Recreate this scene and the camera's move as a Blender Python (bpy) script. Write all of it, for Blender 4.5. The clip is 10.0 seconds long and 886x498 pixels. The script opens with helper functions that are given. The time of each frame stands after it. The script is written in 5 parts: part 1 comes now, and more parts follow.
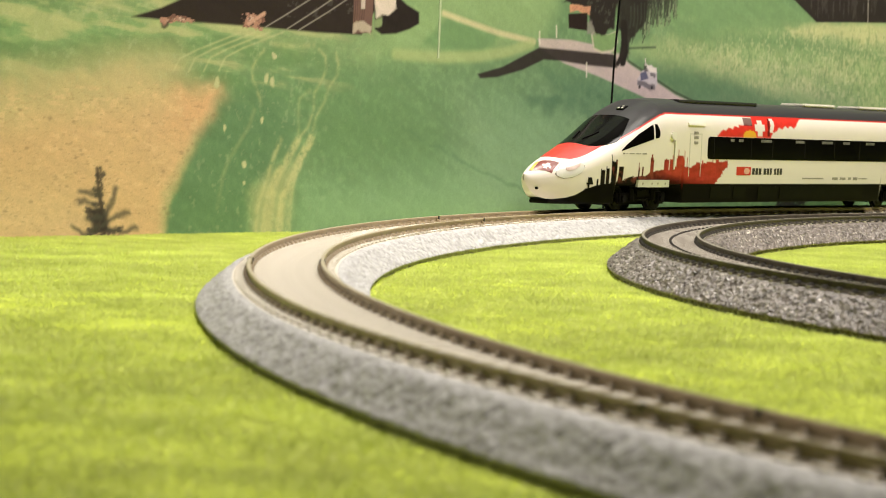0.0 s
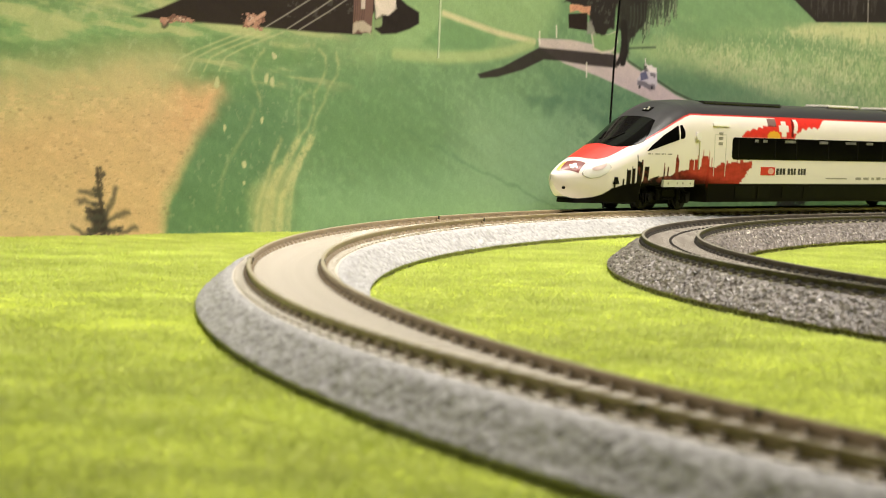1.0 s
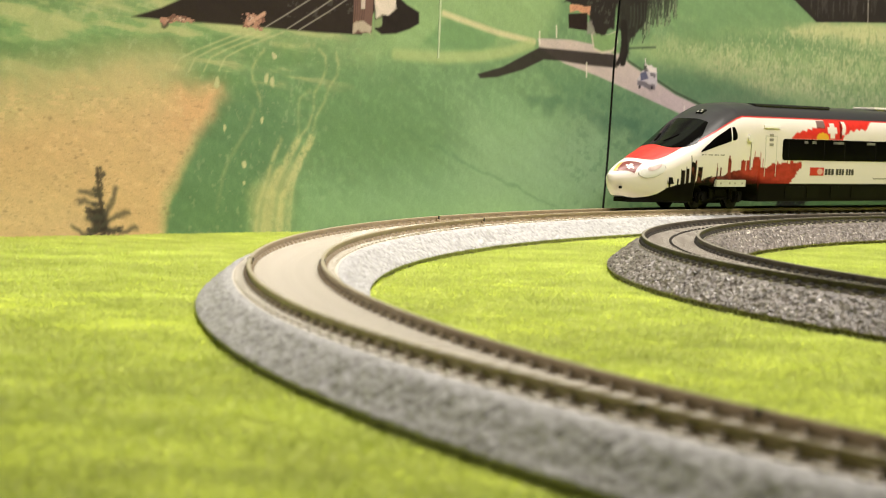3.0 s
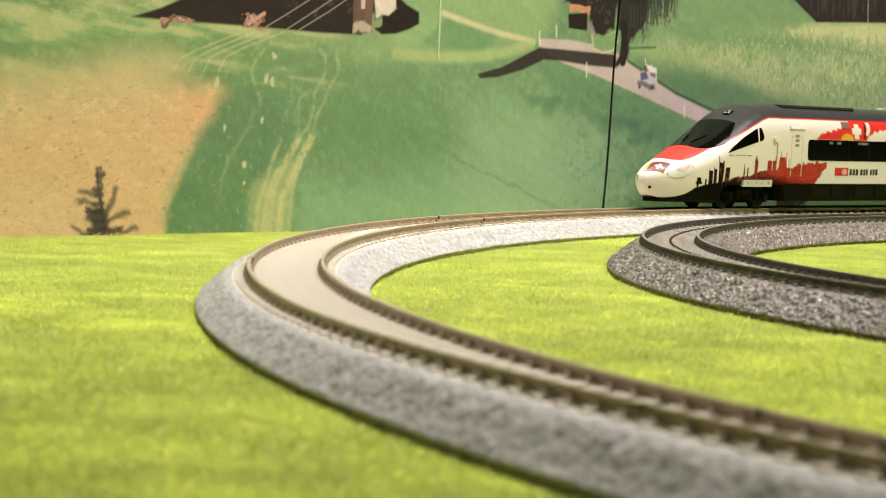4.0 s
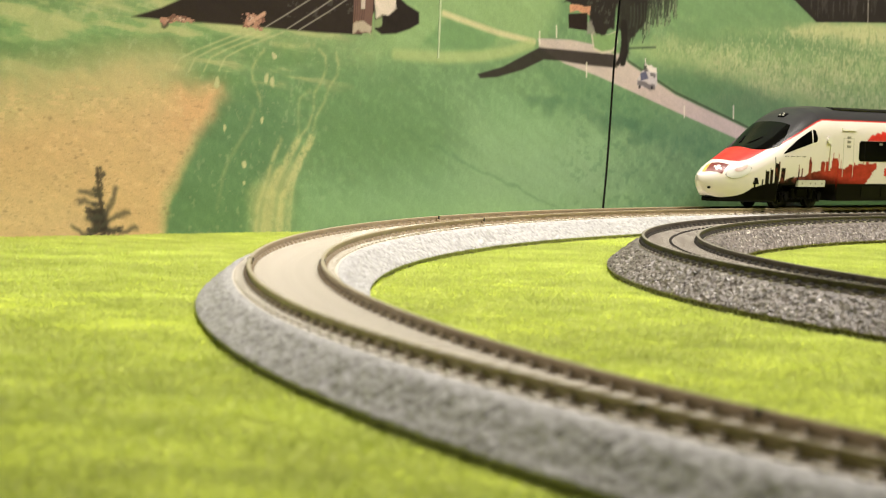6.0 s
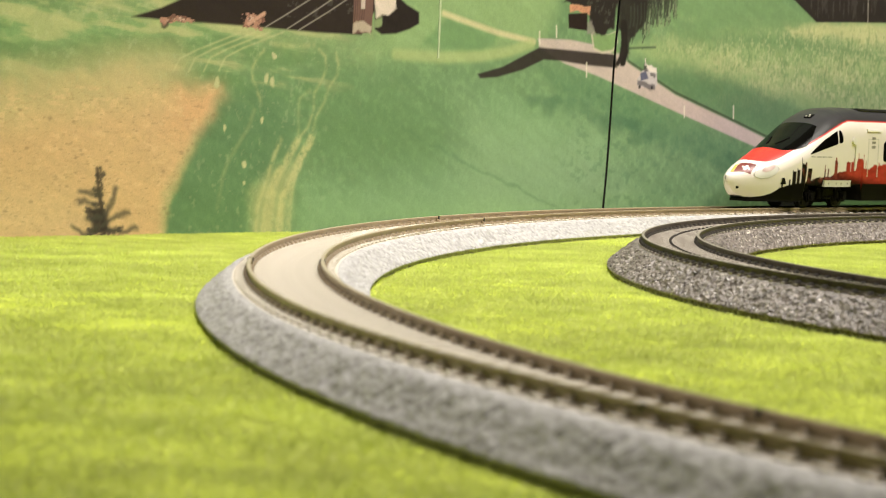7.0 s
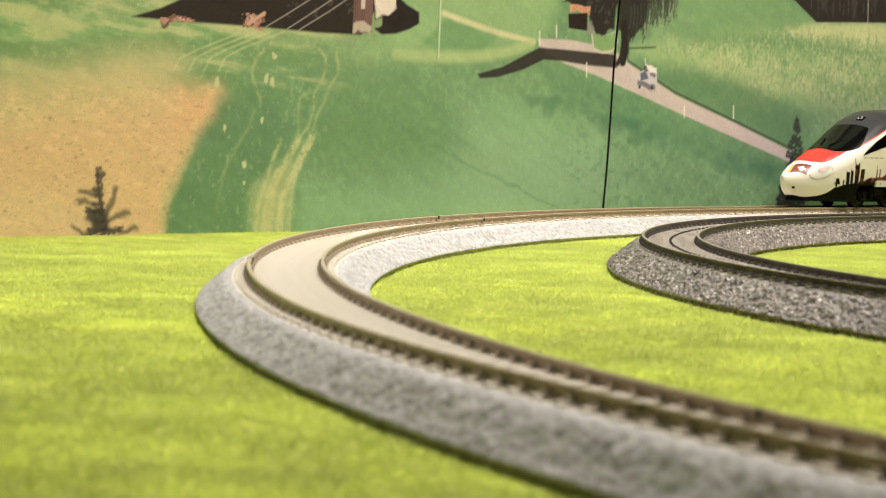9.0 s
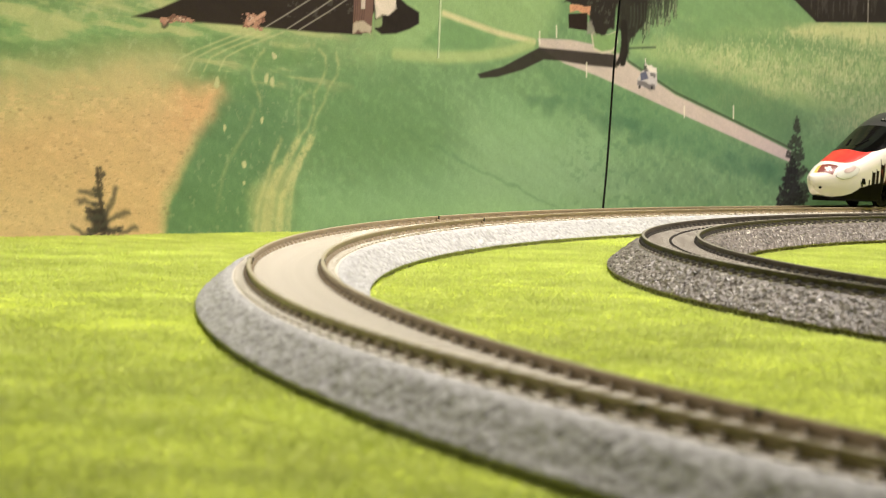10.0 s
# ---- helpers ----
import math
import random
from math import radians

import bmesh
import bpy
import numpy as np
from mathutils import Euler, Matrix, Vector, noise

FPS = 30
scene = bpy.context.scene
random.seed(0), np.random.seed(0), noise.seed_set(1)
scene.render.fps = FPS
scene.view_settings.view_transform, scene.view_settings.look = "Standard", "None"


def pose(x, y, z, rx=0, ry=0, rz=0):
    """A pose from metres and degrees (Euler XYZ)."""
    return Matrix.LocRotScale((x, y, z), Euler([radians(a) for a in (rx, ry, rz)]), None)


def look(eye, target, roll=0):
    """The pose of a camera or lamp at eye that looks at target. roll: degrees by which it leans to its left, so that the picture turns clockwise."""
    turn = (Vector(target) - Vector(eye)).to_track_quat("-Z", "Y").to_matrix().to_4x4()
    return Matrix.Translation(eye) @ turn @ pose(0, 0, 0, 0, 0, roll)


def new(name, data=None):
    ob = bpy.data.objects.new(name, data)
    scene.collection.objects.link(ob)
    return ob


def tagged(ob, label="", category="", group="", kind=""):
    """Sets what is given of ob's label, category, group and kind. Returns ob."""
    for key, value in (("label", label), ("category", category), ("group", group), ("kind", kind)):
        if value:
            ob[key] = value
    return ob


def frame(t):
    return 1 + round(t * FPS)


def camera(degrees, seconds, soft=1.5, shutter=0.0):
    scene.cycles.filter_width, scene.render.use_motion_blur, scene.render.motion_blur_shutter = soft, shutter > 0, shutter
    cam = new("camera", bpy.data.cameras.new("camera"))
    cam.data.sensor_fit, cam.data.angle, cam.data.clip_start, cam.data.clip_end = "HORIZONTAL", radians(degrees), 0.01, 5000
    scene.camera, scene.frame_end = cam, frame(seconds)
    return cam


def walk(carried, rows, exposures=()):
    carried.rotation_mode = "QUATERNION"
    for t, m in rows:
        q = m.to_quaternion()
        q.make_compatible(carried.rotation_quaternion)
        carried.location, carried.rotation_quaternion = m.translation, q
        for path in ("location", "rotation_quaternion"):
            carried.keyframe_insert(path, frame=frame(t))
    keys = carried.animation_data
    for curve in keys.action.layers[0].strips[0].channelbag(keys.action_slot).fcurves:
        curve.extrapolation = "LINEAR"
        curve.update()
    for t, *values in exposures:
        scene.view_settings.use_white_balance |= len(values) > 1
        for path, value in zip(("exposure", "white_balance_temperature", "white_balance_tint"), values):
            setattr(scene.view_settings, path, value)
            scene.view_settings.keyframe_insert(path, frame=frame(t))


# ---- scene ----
MM = 0.001
cam = camera(21.724, 10.0, soft=0.8)
cam.data.dof.use_dof = True
cam.data.dof.focus_distance = 0.84
cam.data.dof.aperture_fstop = 51.0
EYE = (0.0, 0.0, 0.0445)
TILT = radians(3.1856)
STAND = look(EYE, (0.0, math.cos(TILT), 0.0445 - math.sin(TILT)), 1.93)
walk(cam, [(0.0, STAND), (10.0, STAND)])

# ---- plan (metres): an oval of two tracks beside a printed backdrop ----
TURN = radians(138.0)                      # where the curves end and the straights begin
OUT = Vector((math.cos(TURN), math.sin(TURN)))       # from the curve's centre to the backdrop
ALONG = Vector((OUT.y, -OUT.x))                      # along the backdrop
CENTRE_1, RADIUS_1, RAIL_Z_1 = Vector((0.63937, 0.59352)), 0.67811, 0.0098
CENTRE_2, RADIUS_2, RAIL_Z_2 = Vector((0.50806, 0.69435)), 0.43759, 0.0106
WALL_0 = CENTRE_1 + OUT * (RADIUS_1 + 0.036)         # foot of the backdrop, zero of its length


def on_path(centre, radius, run, off=0.0):
    """Point and direction on a track, run metres past the start of its straight (negative: on the curve)."""
    if run > 0:
        return centre + OUT * (radius + off) + ALONG * run, ALONG
    a = TURN - run / radius
    n = Vector((math.cos(a), math.sin(a)))
    return centre + n * (radius + off), Vector((n.y, -n.x))


# ---- light: a warm room lit by ceiling spots ----
world = bpy.data.worlds.new("room_air")
scene.world = world
world.use_nodes = True
world.node_tree.nodes["Background"].inputs[0].default_value = (0.9, 0.88, 0.8, 1)
world.node_tree.nodes["Background"].inputs[1].default_value = 0.05


def ceiling_spot(at, aim, size, beam, watts):
    lamp = bpy.data.lights.new("ceiling_spot", "AREA")
    lamp.shape, lamp.size, lamp.size_y, lamp.energy = "RECTANGLE", size, size, watts
    lamp.spread = radians(beam)
    lamp.color = (1.0, 0.925, 0.83)
    ob = new("ceiling_spot", lamp)
    ob.matrix_world = look(at, aim)
    return ob


ceiling_spot((0.03, 0.89, 0.97), (-0.03, 0.71, 0.0), 0.35, 125, 9.3)
ceiling_spot((0.92, 0.80, 1.25), (0.14, 0.98, 0.0), 0.5, 85, 5.5)
scene.view_settings.exposure = 0.0


# ---- materials ----
def material(name, rough=0.6, metal=0.0, spec=0.5):
    m = bpy.data.materials.new(name)
    m.use_nodes = True
    b = m.node_tree.nodes["Principled BSDF"]
    b.inputs["Roughness"].default_value = rough
    b.inputs["Metallic"].default_value = metal
    b.inputs["Specular IOR Level"].default_value = spec
    return m, m.node_tree, b


def node(tree, kind, **values):
    n = tree.nodes.new(kind)
    for k, v in values.items():
        n.inputs[k.replace("_", " ")].default_value = v
    return n


def mottled(name, dark, light, scale, rough=0.6, metal=0.0, bump=0.0, bump_scale=None, fine=0.35, spec=0.5, attr=""):
    """Two scales of noise between two colours, with fine relief. Scales are per metre."""
    m, t, b = material(name, rough, metal, spec)
    tc = t.nodes.new("ShaderNodeTexCoord")
    n1 = node(t, "ShaderNodeTexNoise", Scale=scale, Detail=5.0, Roughness=0.6)
    n2 = node(t, "ShaderNodeTexNoise", Scale=scale * 9.0, Detail=3.0, Roughness=0.7)
    t.links.new(tc.outputs["Object"], n1.inputs["Vector"])
    t.links.new(tc.outputs["Object"], n2.inputs["Vector"])
    mix = t.nodes.new("ShaderNodeMix")
    mix.data_type = "FLOAT"
    mix.inputs[0].default_value = fine
    t.links.new(n1.outputs["Fac"], mix.inputs[2])
    t.links.new(n2.outputs["Fac"], mix.inputs[3])
    ramp = t.nodes.new("ShaderNodeValToRGB")
    ramp.color_ramp.elements[0].position, ramp.color_ramp.elements[1].position = 0.36, 0.64
    ramp.color_ramp.elements[0].color = (*dark, 1)
    ramp.color_ramp.elements[1].color = (*light, 1)
    t.links.new(mix.outputs[0], ramp.inputs[0])
    out = ramp.outputs[0]
    if attr:
        a = t.nodes.new("ShaderNodeVertexColor")
        a.layer_name = attr
        mul = t.nodes.new("ShaderNodeMix")
        mul.data_type, mul.blend_type = "RGBA", "MULTIPLY"
        mul.inputs[0].default_value = 1.0
        t.links.new(out, mul.inputs[6])
        t.links.new(a.outputs["Color"], mul.inputs[7])
        out = mul.outputs[2]
    t.links.new(out, b.inputs["Base Color"])
    if bump:
        n3 = node(t, "ShaderNodeTexNoise", Scale=bump_scale or scale * 6, Detail=4.0, Roughness=0.65)
        t.links.new(tc.outputs["Object"], n3.inputs["Vector"])
        bp = node(t, "ShaderNodeBump", Strength=bump, Distance=0.0004)
        t.links.new(n3.outputs["Fac"], bp.inputs["Height"])
        t.links.new(bp.outputs["Normal"], b.inputs["Normal"])
    return m


def printed(name, rough, grain=0.12, scale=1500.0, spec=0.4, coat=0.0):
    """Ink on paper or plastic: colours from the piece's own print, with fine printed grain."""
    m, t, b = material(name, rough, 0.0, spec)
    a = t.nodes.new("ShaderNodeVertexColor")
    a.layer_name = "ink"
    tc = t.nodes.new("ShaderNodeTexCoord")
    n = node(t, "ShaderNodeTexNoise", Scale=scale, Detail=4.0, Roughness=0.7)
    t.links.new(tc.outputs["Object"], n.inputs["Vector"])
    ramp = t.nodes.new("ShaderNodeMapRange")
    ramp.inputs[1].default_value, ramp.inputs[2].default_value = 0.25, 0.75
    ramp.inputs[3].default_value, ramp.inputs[4].default_value = 1.0 - grain, 1.0 + grain
    t.links.new(n.outputs["Fac"], ramp.inputs[0])
    mul = t.nodes.new("ShaderNodeMix")
    mul.data_type, mul.blend_type = "RGBA", "MULTIPLY"
    mul.inputs[0].default_value = 1.0
    t.links.new(a.outputs["Color"], mul.inputs[6])
    t.links.new(ramp.outputs[0], mul.inputs[7])
    t.links.new(mul.outputs[2], b.inputs["Base Color"])
    b.inputs["Coat Weight"].default_value = coat
    bw = t.nodes.new("ShaderNodeRGBToBW")
    t.links.new(a.outputs["Color"], bw.inputs[0])
    gl = t.nodes.new("ShaderNodeMapRange")
    gl.inputs[2].default_value = 0.15
    gl.inputs[3].default_value, gl.inputs[4].default_value = 0.04, spec
    t.links.new(bw.outputs[0], gl.inputs[0])
    t.links.new(gl.outputs[0], b.inputs["Specular IOR Level"])
    return m


def pebbles(name, ramp_stops, scale, rough=0.65, bump=0.8, spec=0.5):
    """Moulded ballast: cells of single stones in several tones, rounded, with dark joints."""
    m, t, b = material(name, rough, 0.0, spec)
    tc = t.nodes.new("ShaderNodeTexCoord")
    nz = node(t, "ShaderNodeTexNoise", Scale=scale * 0.8, Detail=2.0)
    t.links.new(tc.outputs["Object"], nz.inputs["Vector"])
    add = t.nodes.new("ShaderNodeVectorMath")
    add.operation = "MULTIPLY_ADD"
    add.inputs[1].default_value = (0.9 / scale,) * 3
    t.links.new(nz.outputs["Color"], add.inputs[0])
    t.links.new(tc.outputs["Object"], add.inputs[2])
    vo = node(t, "ShaderNodeTexVoronoi", Scale=scale)
    t.links.new(add.outputs[0], vo.inputs["Vector"])
    sep = t.nodes.new("ShaderNodeSeparateColor")
    t.links.new(vo.outputs["Color"], sep.inputs[0])
    big = node(t, "ShaderNodeTexNoise", Scale=scale * 0.06, Detail=3.0)
    t.links.new(tc.outputs["Object"], big.inputs["Vector"])
    mix = t.nodes.new("ShaderNodeMix")
    mix.data_type = "FLOAT"
    mix.inputs[0].default_value = 0.3
    t.links.new(sep.outputs[0], mix.inputs[2])
    t.links.new(big.outputs["Fac"], mix.inputs[3])
    ramp = t.nodes.new("ShaderNodeValToRGB")
    e = ramp.color_ramp.elements
    while len(e) < len(ramp_stops):
        e.new(0.5)
    for k, (p, c) in enumerate(ramp_stops):
        e[k].position, e[k].color = p, (*c, 1)
    t.links.new(mix.outputs[0], ramp.inputs[0])
    t.links.new(ramp.outputs[0], b.inputs["Base Color"])
    bp = node(t, "ShaderNodeBump", Strength=bump, Distance=0.0006)
    bp.invert = True
    t.links.new(vo.outputs["Distance"], bp.inputs["Height"])
    t.links.new(bp.outputs["Normal"], b.inputs["Normal"])
    return m


M_GRASS_MAT = mottled("grass_mat_base", (0.40, 0.48, 0.05), (0.52, 0.60, 0.08), 60, 0.9, bump=0.8, bump_scale=900, spec=0.1)
M_BLADES = mottled("grass_fibres", (0.468, 0.53, 0.14), (0.622, 0.668, 0.218), 45, 0.6, fine=0.5, spec=0.3, attr="tone")


def thin(m):
    """Fibres so thin that half of the light goes through them."""
    t = m.node_tree
    b, out = t.nodes["Principled BSDF"], t.nodes["Material Output"]
    tr, mix = t.nodes.new("ShaderNodeBsdfTranslucent"), t.nodes.new("ShaderNodeMixShader")
    t.links.new(b.inputs["Base Color"].links[0].from_socket, tr.inputs["Color"])
    mix.inputs[0].default_value = 0.5
    t.links.new(b.outputs[0], mix.inputs[1])
    t.links.new(tr.outputs[0], mix.inputs[2])
    t.links.new(mix.outputs[0], out.inputs["Surface"])


thin(M_BLADES)
M_BACKDROP = printed("printed_backdrop_paper", 0.55, 0.10)
M_LIVERY = printed("printed_train_paint", 0.34, 0.02, 300.0, 0.5, 0.0)
M_GAP_SHADE = mottled("gap_shade_black", (0.01, 0.01, 0.01), (0.02, 0.02, 0.02), 80, 0.9)
M_BED_1 = pebbles("pale_grey_ballast_plastic", ((0.05, (0.245, 0.238, 0.232)), (0.45, (0.35, 0.342, 0.338)), (0.95, (0.46, 0.452, 0.45))), 900, 0.75, 0.45)
M_TOP_1 = mottled("beige_track_top", (0.50, 0.455, 0.375), (0.66, 0.61, 0.52), 70, 0.6, bump=0.25, bump_scale=900)
M_SLEEPER_1 = mottled("concrete_sleeper_plastic", (0.70, 0.65, 0.565), (0.82, 0.77, 0.685), 120, 0.5)
M_RAIL_SIDE_1 = mottled("brown_rail_side", (0.235, 0.178, 0.10), (0.325, 0.255, 0.157), 120, 0.45, 0.0)
M_RAIL_TOP_1 = mottled("worn_rail_head", (0.31, 0.262, 0.18), (0.43, 0.37, 0.27), 150, 0.42, 0.1)
M_CHAIR_1 = mottled("brown_rail_chair", (0.15, 0.11, 0.06), (0.22, 0.165, 0.095), 200, 0.7)
# the last, near-white stop paints glints onto scattered dark stones
M_BED_2 = pebbles("dark_grey_ballast_plastic", ((0.15, (0.05, 0.04, 0.033)), (0.5, (0.145, 0.121, 0.104)), (0.78, (0.19, 0.162, 0.142)), (0.91, (0.56, 0.51, 0.45))), 1000, 0.45, 0.9, 0.6)
M_TOP_2 = pebbles("grey_brown_track_top", ((0.15, (0.33, 0.295, 0.262)), (0.5, (0.44, 0.395, 0.355)), (0.85, (0.58, 0.53, 0.475))), 1000, 0.6, 0.5)
M_SLEEPER_2 = mottled("brown_sleeper_plastic", (0.36, 0.325, 0.285), (0.46, 0.415, 0.37), 150, 0.6)
M_RAIL_SIDE_2 = mottled("dark_rail_side", (0.07, 0.061, 0.046), (0.12, 0.104, 0.08), 120, 0.75, 0.0, spec=0.2)
M_RAIL_TOP_2 = mottled("dark_rail_head", (0.15, 0.132, 0.10), (0.22, 0.196, 0.152), 150, 0.5, 0.1)
M_CHAIR_2 = mottled("black_rail_chair", (0.018, 0.015, 0.012), (0.035, 0.03, 0.024), 200, 0.8, spec=0.15)
M_JOINER = mottled("black_joiner", (0.01, 0.01, 0.008), (0.03, 0.028, 0.02), 200, 0.5)
M_ROOF = mottled("dark_grey_roof_paint", (0.032, 0.031, 0.033), (0.046, 0.045, 0.047), 70, 0.36)
M_GLASS_DARK = mottled("black_window_glass", (0.0015, 0.0014, 0.0013), (0.004, 0.0038, 0.0035), 40, 0.14, spec=0.10)
M_BLIND = mottled("grey_seat_back", (0.05, 0.05, 0.045), (0.20, 0.19, 0.17), 260, 0.6)
M_BLACK = mottled("black_plastic", (0.003, 0.0026, 0.0023), (0.008, 0.007, 0.006), 120, 0.6, spec=0.08)
M_SKIRT = mottled("dark_olive_skirt", (0.004, 0.004, 0.002), (0.008, 0.008, 0.004), 60, 0.55, spec=0.07)
M_WHITE = mottled("cream_white_plastic", (0.70, 0.66, 0.61), (0.78, 0.74, 0.69), 60, 0.35)
M_GREY_WHITE = mottled("grey_white_plastic", (0.52, 0.50, 0.45), (0.62, 0.60, 0.54), 90, 0.4)
M_LENS = mottled("milky_headlight", (0.60, 0.58, 0.55), (0.70, 0.68, 0.65), 120, 0.15, spec=0.6)
M_LENS_RED = mottled("reddish_headlight_insert", (0.46, 0.33, 0.31), (0.62, 0.50, 0.48), 160, 0.2)
M_RED = mottled("red_print", (0.50, 0.022, 0.016), (0.60, 0.035, 0.024), 90, 0.35)
M_INK = mottled("black_print", (0.016, 0.014, 0.012), (0.03, 0.027, 0.024), 90, 0.4)
M_SEAM = mottled("grey_panel_line", (0.46, 0.44, 0.38), (0.56, 0.53, 0.47), 90, 0.5)
M_STEEL = mottled("dark_wheel_steel", (0.008, 0.007, 0.0065), (0.022, 0.02, 0.018), 300, 0.45, 0.3, spec=0.15)
M_ROOM = mottled("room_paint", (0.34, 0.33, 0.31), (0.42, 0.41, 0.38), 3, 0.85)
M_FLOOR = mottled("room_floor_boards", (0.22, 0.15, 0.09), (0.32, 0.22, 0.14), 6, 0.5)
M_BOARD = mottled("plywood_edge", (0.38, 0.28, 0.17), (0.50, 0.38, 0.24), 30, 0.7)


# ---- helpers of this scene ----
def link(name, me, mat=None, parent=None, label=""):
    for mm in (mat if isinstance(mat, (list, tuple)) else [mat]):
        if mm:
            me.materials.append(mm)
    ob = new(name, me)
    if parent:
        ob.parent = parent
    if label:
        tagged(ob, label)
    return ob


def part(name, bm, mat, parent=None, label="", smooth=False):
    me = bpy.data.meshes.new(name)
    bmesh.ops.recalc_face_normals(bm, faces=bm.faces)
    bm.to_mesh(me)
    bm.free()
    if smooth:
        me.shade_smooth()
    return link(name, me, mat, parent, label)


def grid_mesh(name, pts, close=False, smooth=True, ink=None, ink_name="ink"):
    """A sheet of quads over an array of points (rows, columns, 3)."""
    r, c, _ = pts.shape
    me = bpy.data.meshes.new(name)
    i = np.arange(r * c).reshape(r, c)
    if close:
        i = np.concatenate([i, i[:, :1]], 1)
    quads = np.stack([i[:-1, :-1], i[:-1, 1:], i[1:, 1:], i[1:, :-1]], -1).reshape(-1, 4)
    fill_mesh(me, pts.reshape(-1, 3), quads)
    if smooth:
        me.shade_smooth()
    if ink is not None:
        layer = me.color_attributes.new(ink_name, "FLOAT_COLOR", "POINT")
        rgba = np.ones((r * c, 4), np.float32)
        rgba[:, :3] = ink.reshape(-1, 3)
        layer.data.foreach_set("color", rgba.ravel())
    return me


def fill_mesh(me, verts, faces):
    k = faces.shape[1]
    me.vertices.add(len(verts))
    me.vertices.foreach_set("co", np.asarray(verts, np.float32).ravel())
    me.loops.add(faces.size)
    me.loops.foreach_set("vertex_index", faces.astype(np.int32).ravel())
    me.polygons.add(len(faces))
    me.polygons.foreach_set("loop_start", np.arange(0, faces.size, k, dtype=np.int32))
    me.polygons.foreach_set("loop_total", np.full(len(faces), k, np.int32))
    me.update(calc_edges=True)
    me.validate()


def box(bm, sx, sy, sz, m=Matrix(), bevel=0.0):
    r = bmesh.ops.create_cube(bm, size=1.0, matrix=m @ Matrix.Diagonal((sx, sy, sz, 1)))
    if bevel:
        edges = list({e for v in r["verts"] for e in v.link_edges})
        bmesh.ops.bevel(bm, geom=edges, offset=bevel, segments=2, affect="EDGES")


def cylinder(bm, radius, depth, m=Matrix(), segments=24, r2=None):
    bmesh.ops.create_cone(bm, cap_ends=True, segments=segments, radius1=radius, radius2=radius if r2 is None else r2, depth=depth, matrix=m)


def smooth_step(a, b, x):
    t = np.clip((x - a) / (b - a), 0, 1)
    return t * t * (3 - 2 * t)


RNG = np.random.RandomState(7)
LATTICE = RNG.rand(256, 256)


def value_noise(x, y):
    xi, yi = np.floor(x).astype(int), np.floor(y).astype(int)
    fx, fy = x - xi, y - yi
    fx, fy = fx * fx * (3 - 2 * fx), fy * fy * (3 - 2 * fy)
    g = lambda a, b: LATTICE[a & 255, b & 255]
    return (g(xi, yi) * (1 - fx) + g(xi + 1, yi) * fx) * (1 - fy) + (g(xi, yi + 1) * (1 - fx) + g(xi + 1, yi + 1) * fx) * fy


def fbm(x, y, octaves=4):
    s, a, t = 0.0, 0.5, 0.0
    for k in range(octaves):
        s, t = s + a * value_noise(x * 2 ** k + 17 * k, y * 2 ** k + 31 * k), t + a
        a *= 0.55
    return s / t


def srgb(r, g, b):
    return np.array([((c / 255 + 0.055) / 1.055) ** 2.4 if c > 10 else c / 255 / 12.92 for c in (r, g, b)])


# ---- ground: grass mat on a board ----
def ground_and_room():
    a = math.atan2(ALONG.y, ALONG.x)
    frame_m = Matrix.Translation((WALL_0.x, WALL_0.y, 0)) @ Matrix.Rotation(a, 4, "Z")
    # board space: x along the backdrop, y towards the backdrop (its foot at y = 0)
    xs = np.linspace(-1.25, 1.15, 481)
    ys = np.linspace(-1.0, 0.03, 207)
    gx, gy = np.meshgrid(xs, ys)
    gz = (fbm(gx * 60, gy * 60) - 0.5) * 0.0012 + (fbm(gx * 9 + 40, gy * 9) - 0.5) * 0.0010 - 0.0006
    me = grid_mesh("ground", np.stack([gx, gy, gz], -1))
    ob = link("ground", me, M_GRASS_MAT)
    ob.matrix_world = frame_m
    tagged(ob, "bright yellow-green model grass mat on a layout board", "grass mat", kind="structure")
    bm = bmesh.new()
    box(bm, 2.4, 1.03, 0.018, Matrix.Translation((-0.05, -0.485, -0.0125)), 0.001)
    b = part("layout_board", bm, M_BOARD)
    b.matrix_world = frame_m
    tagged(b, "plywood layout board under the grass mat", "board", kind="structure")
    for name, size, at, mat in (("floor", (4.4, 4.4, 0.05), (0, -0.6, -0.925), M_FLOOR), ("ceiling", (4.4, 4.4, 0.05), (0, -0.6, 1.475), M_ROOM),
                                ("wall_north", (4.4, 0.1, 2.35), (0, 0.30, 0.275), M_ROOM), ("wall_south", (4.4, 0.1, 2.35), (0, -2.75, 0.275), M_ROOM),
                                ("wall_west", (0.1, 2.95, 2.35), (-2.15, -1.225, 0.275), M_ROOM), ("wall_east", (0.1, 2.95, 2.35), (2.15, -1.225, 0.275), M_ROOM)):
        bm = bmesh.new()
        box(bm, *size, Matrix.Translation(at))
        w = part(name, bm, mat)
        w.matrix_world = frame_m
        tagged(w, "plain painted " + name.split("_")[0] + " of the layout room" if mat is M_ROOM else "brown floor of the layout room", name.split("_")[0], kind="structure")
    for x in (-1.15, 1.05):
        for y in (-0.95, -0.05):
            bm = bmesh.new()
            box(bm, 0.06, 0.06, 0.8785, Matrix.Translation((x, y, -0.46075)), 0.003)
            leg = part("board_leg", bm, M_BOARD)
            leg.matrix_world = frame_m
            tagged(leg, "square wooden leg carrying the layout board", "table leg", "legs of the board")


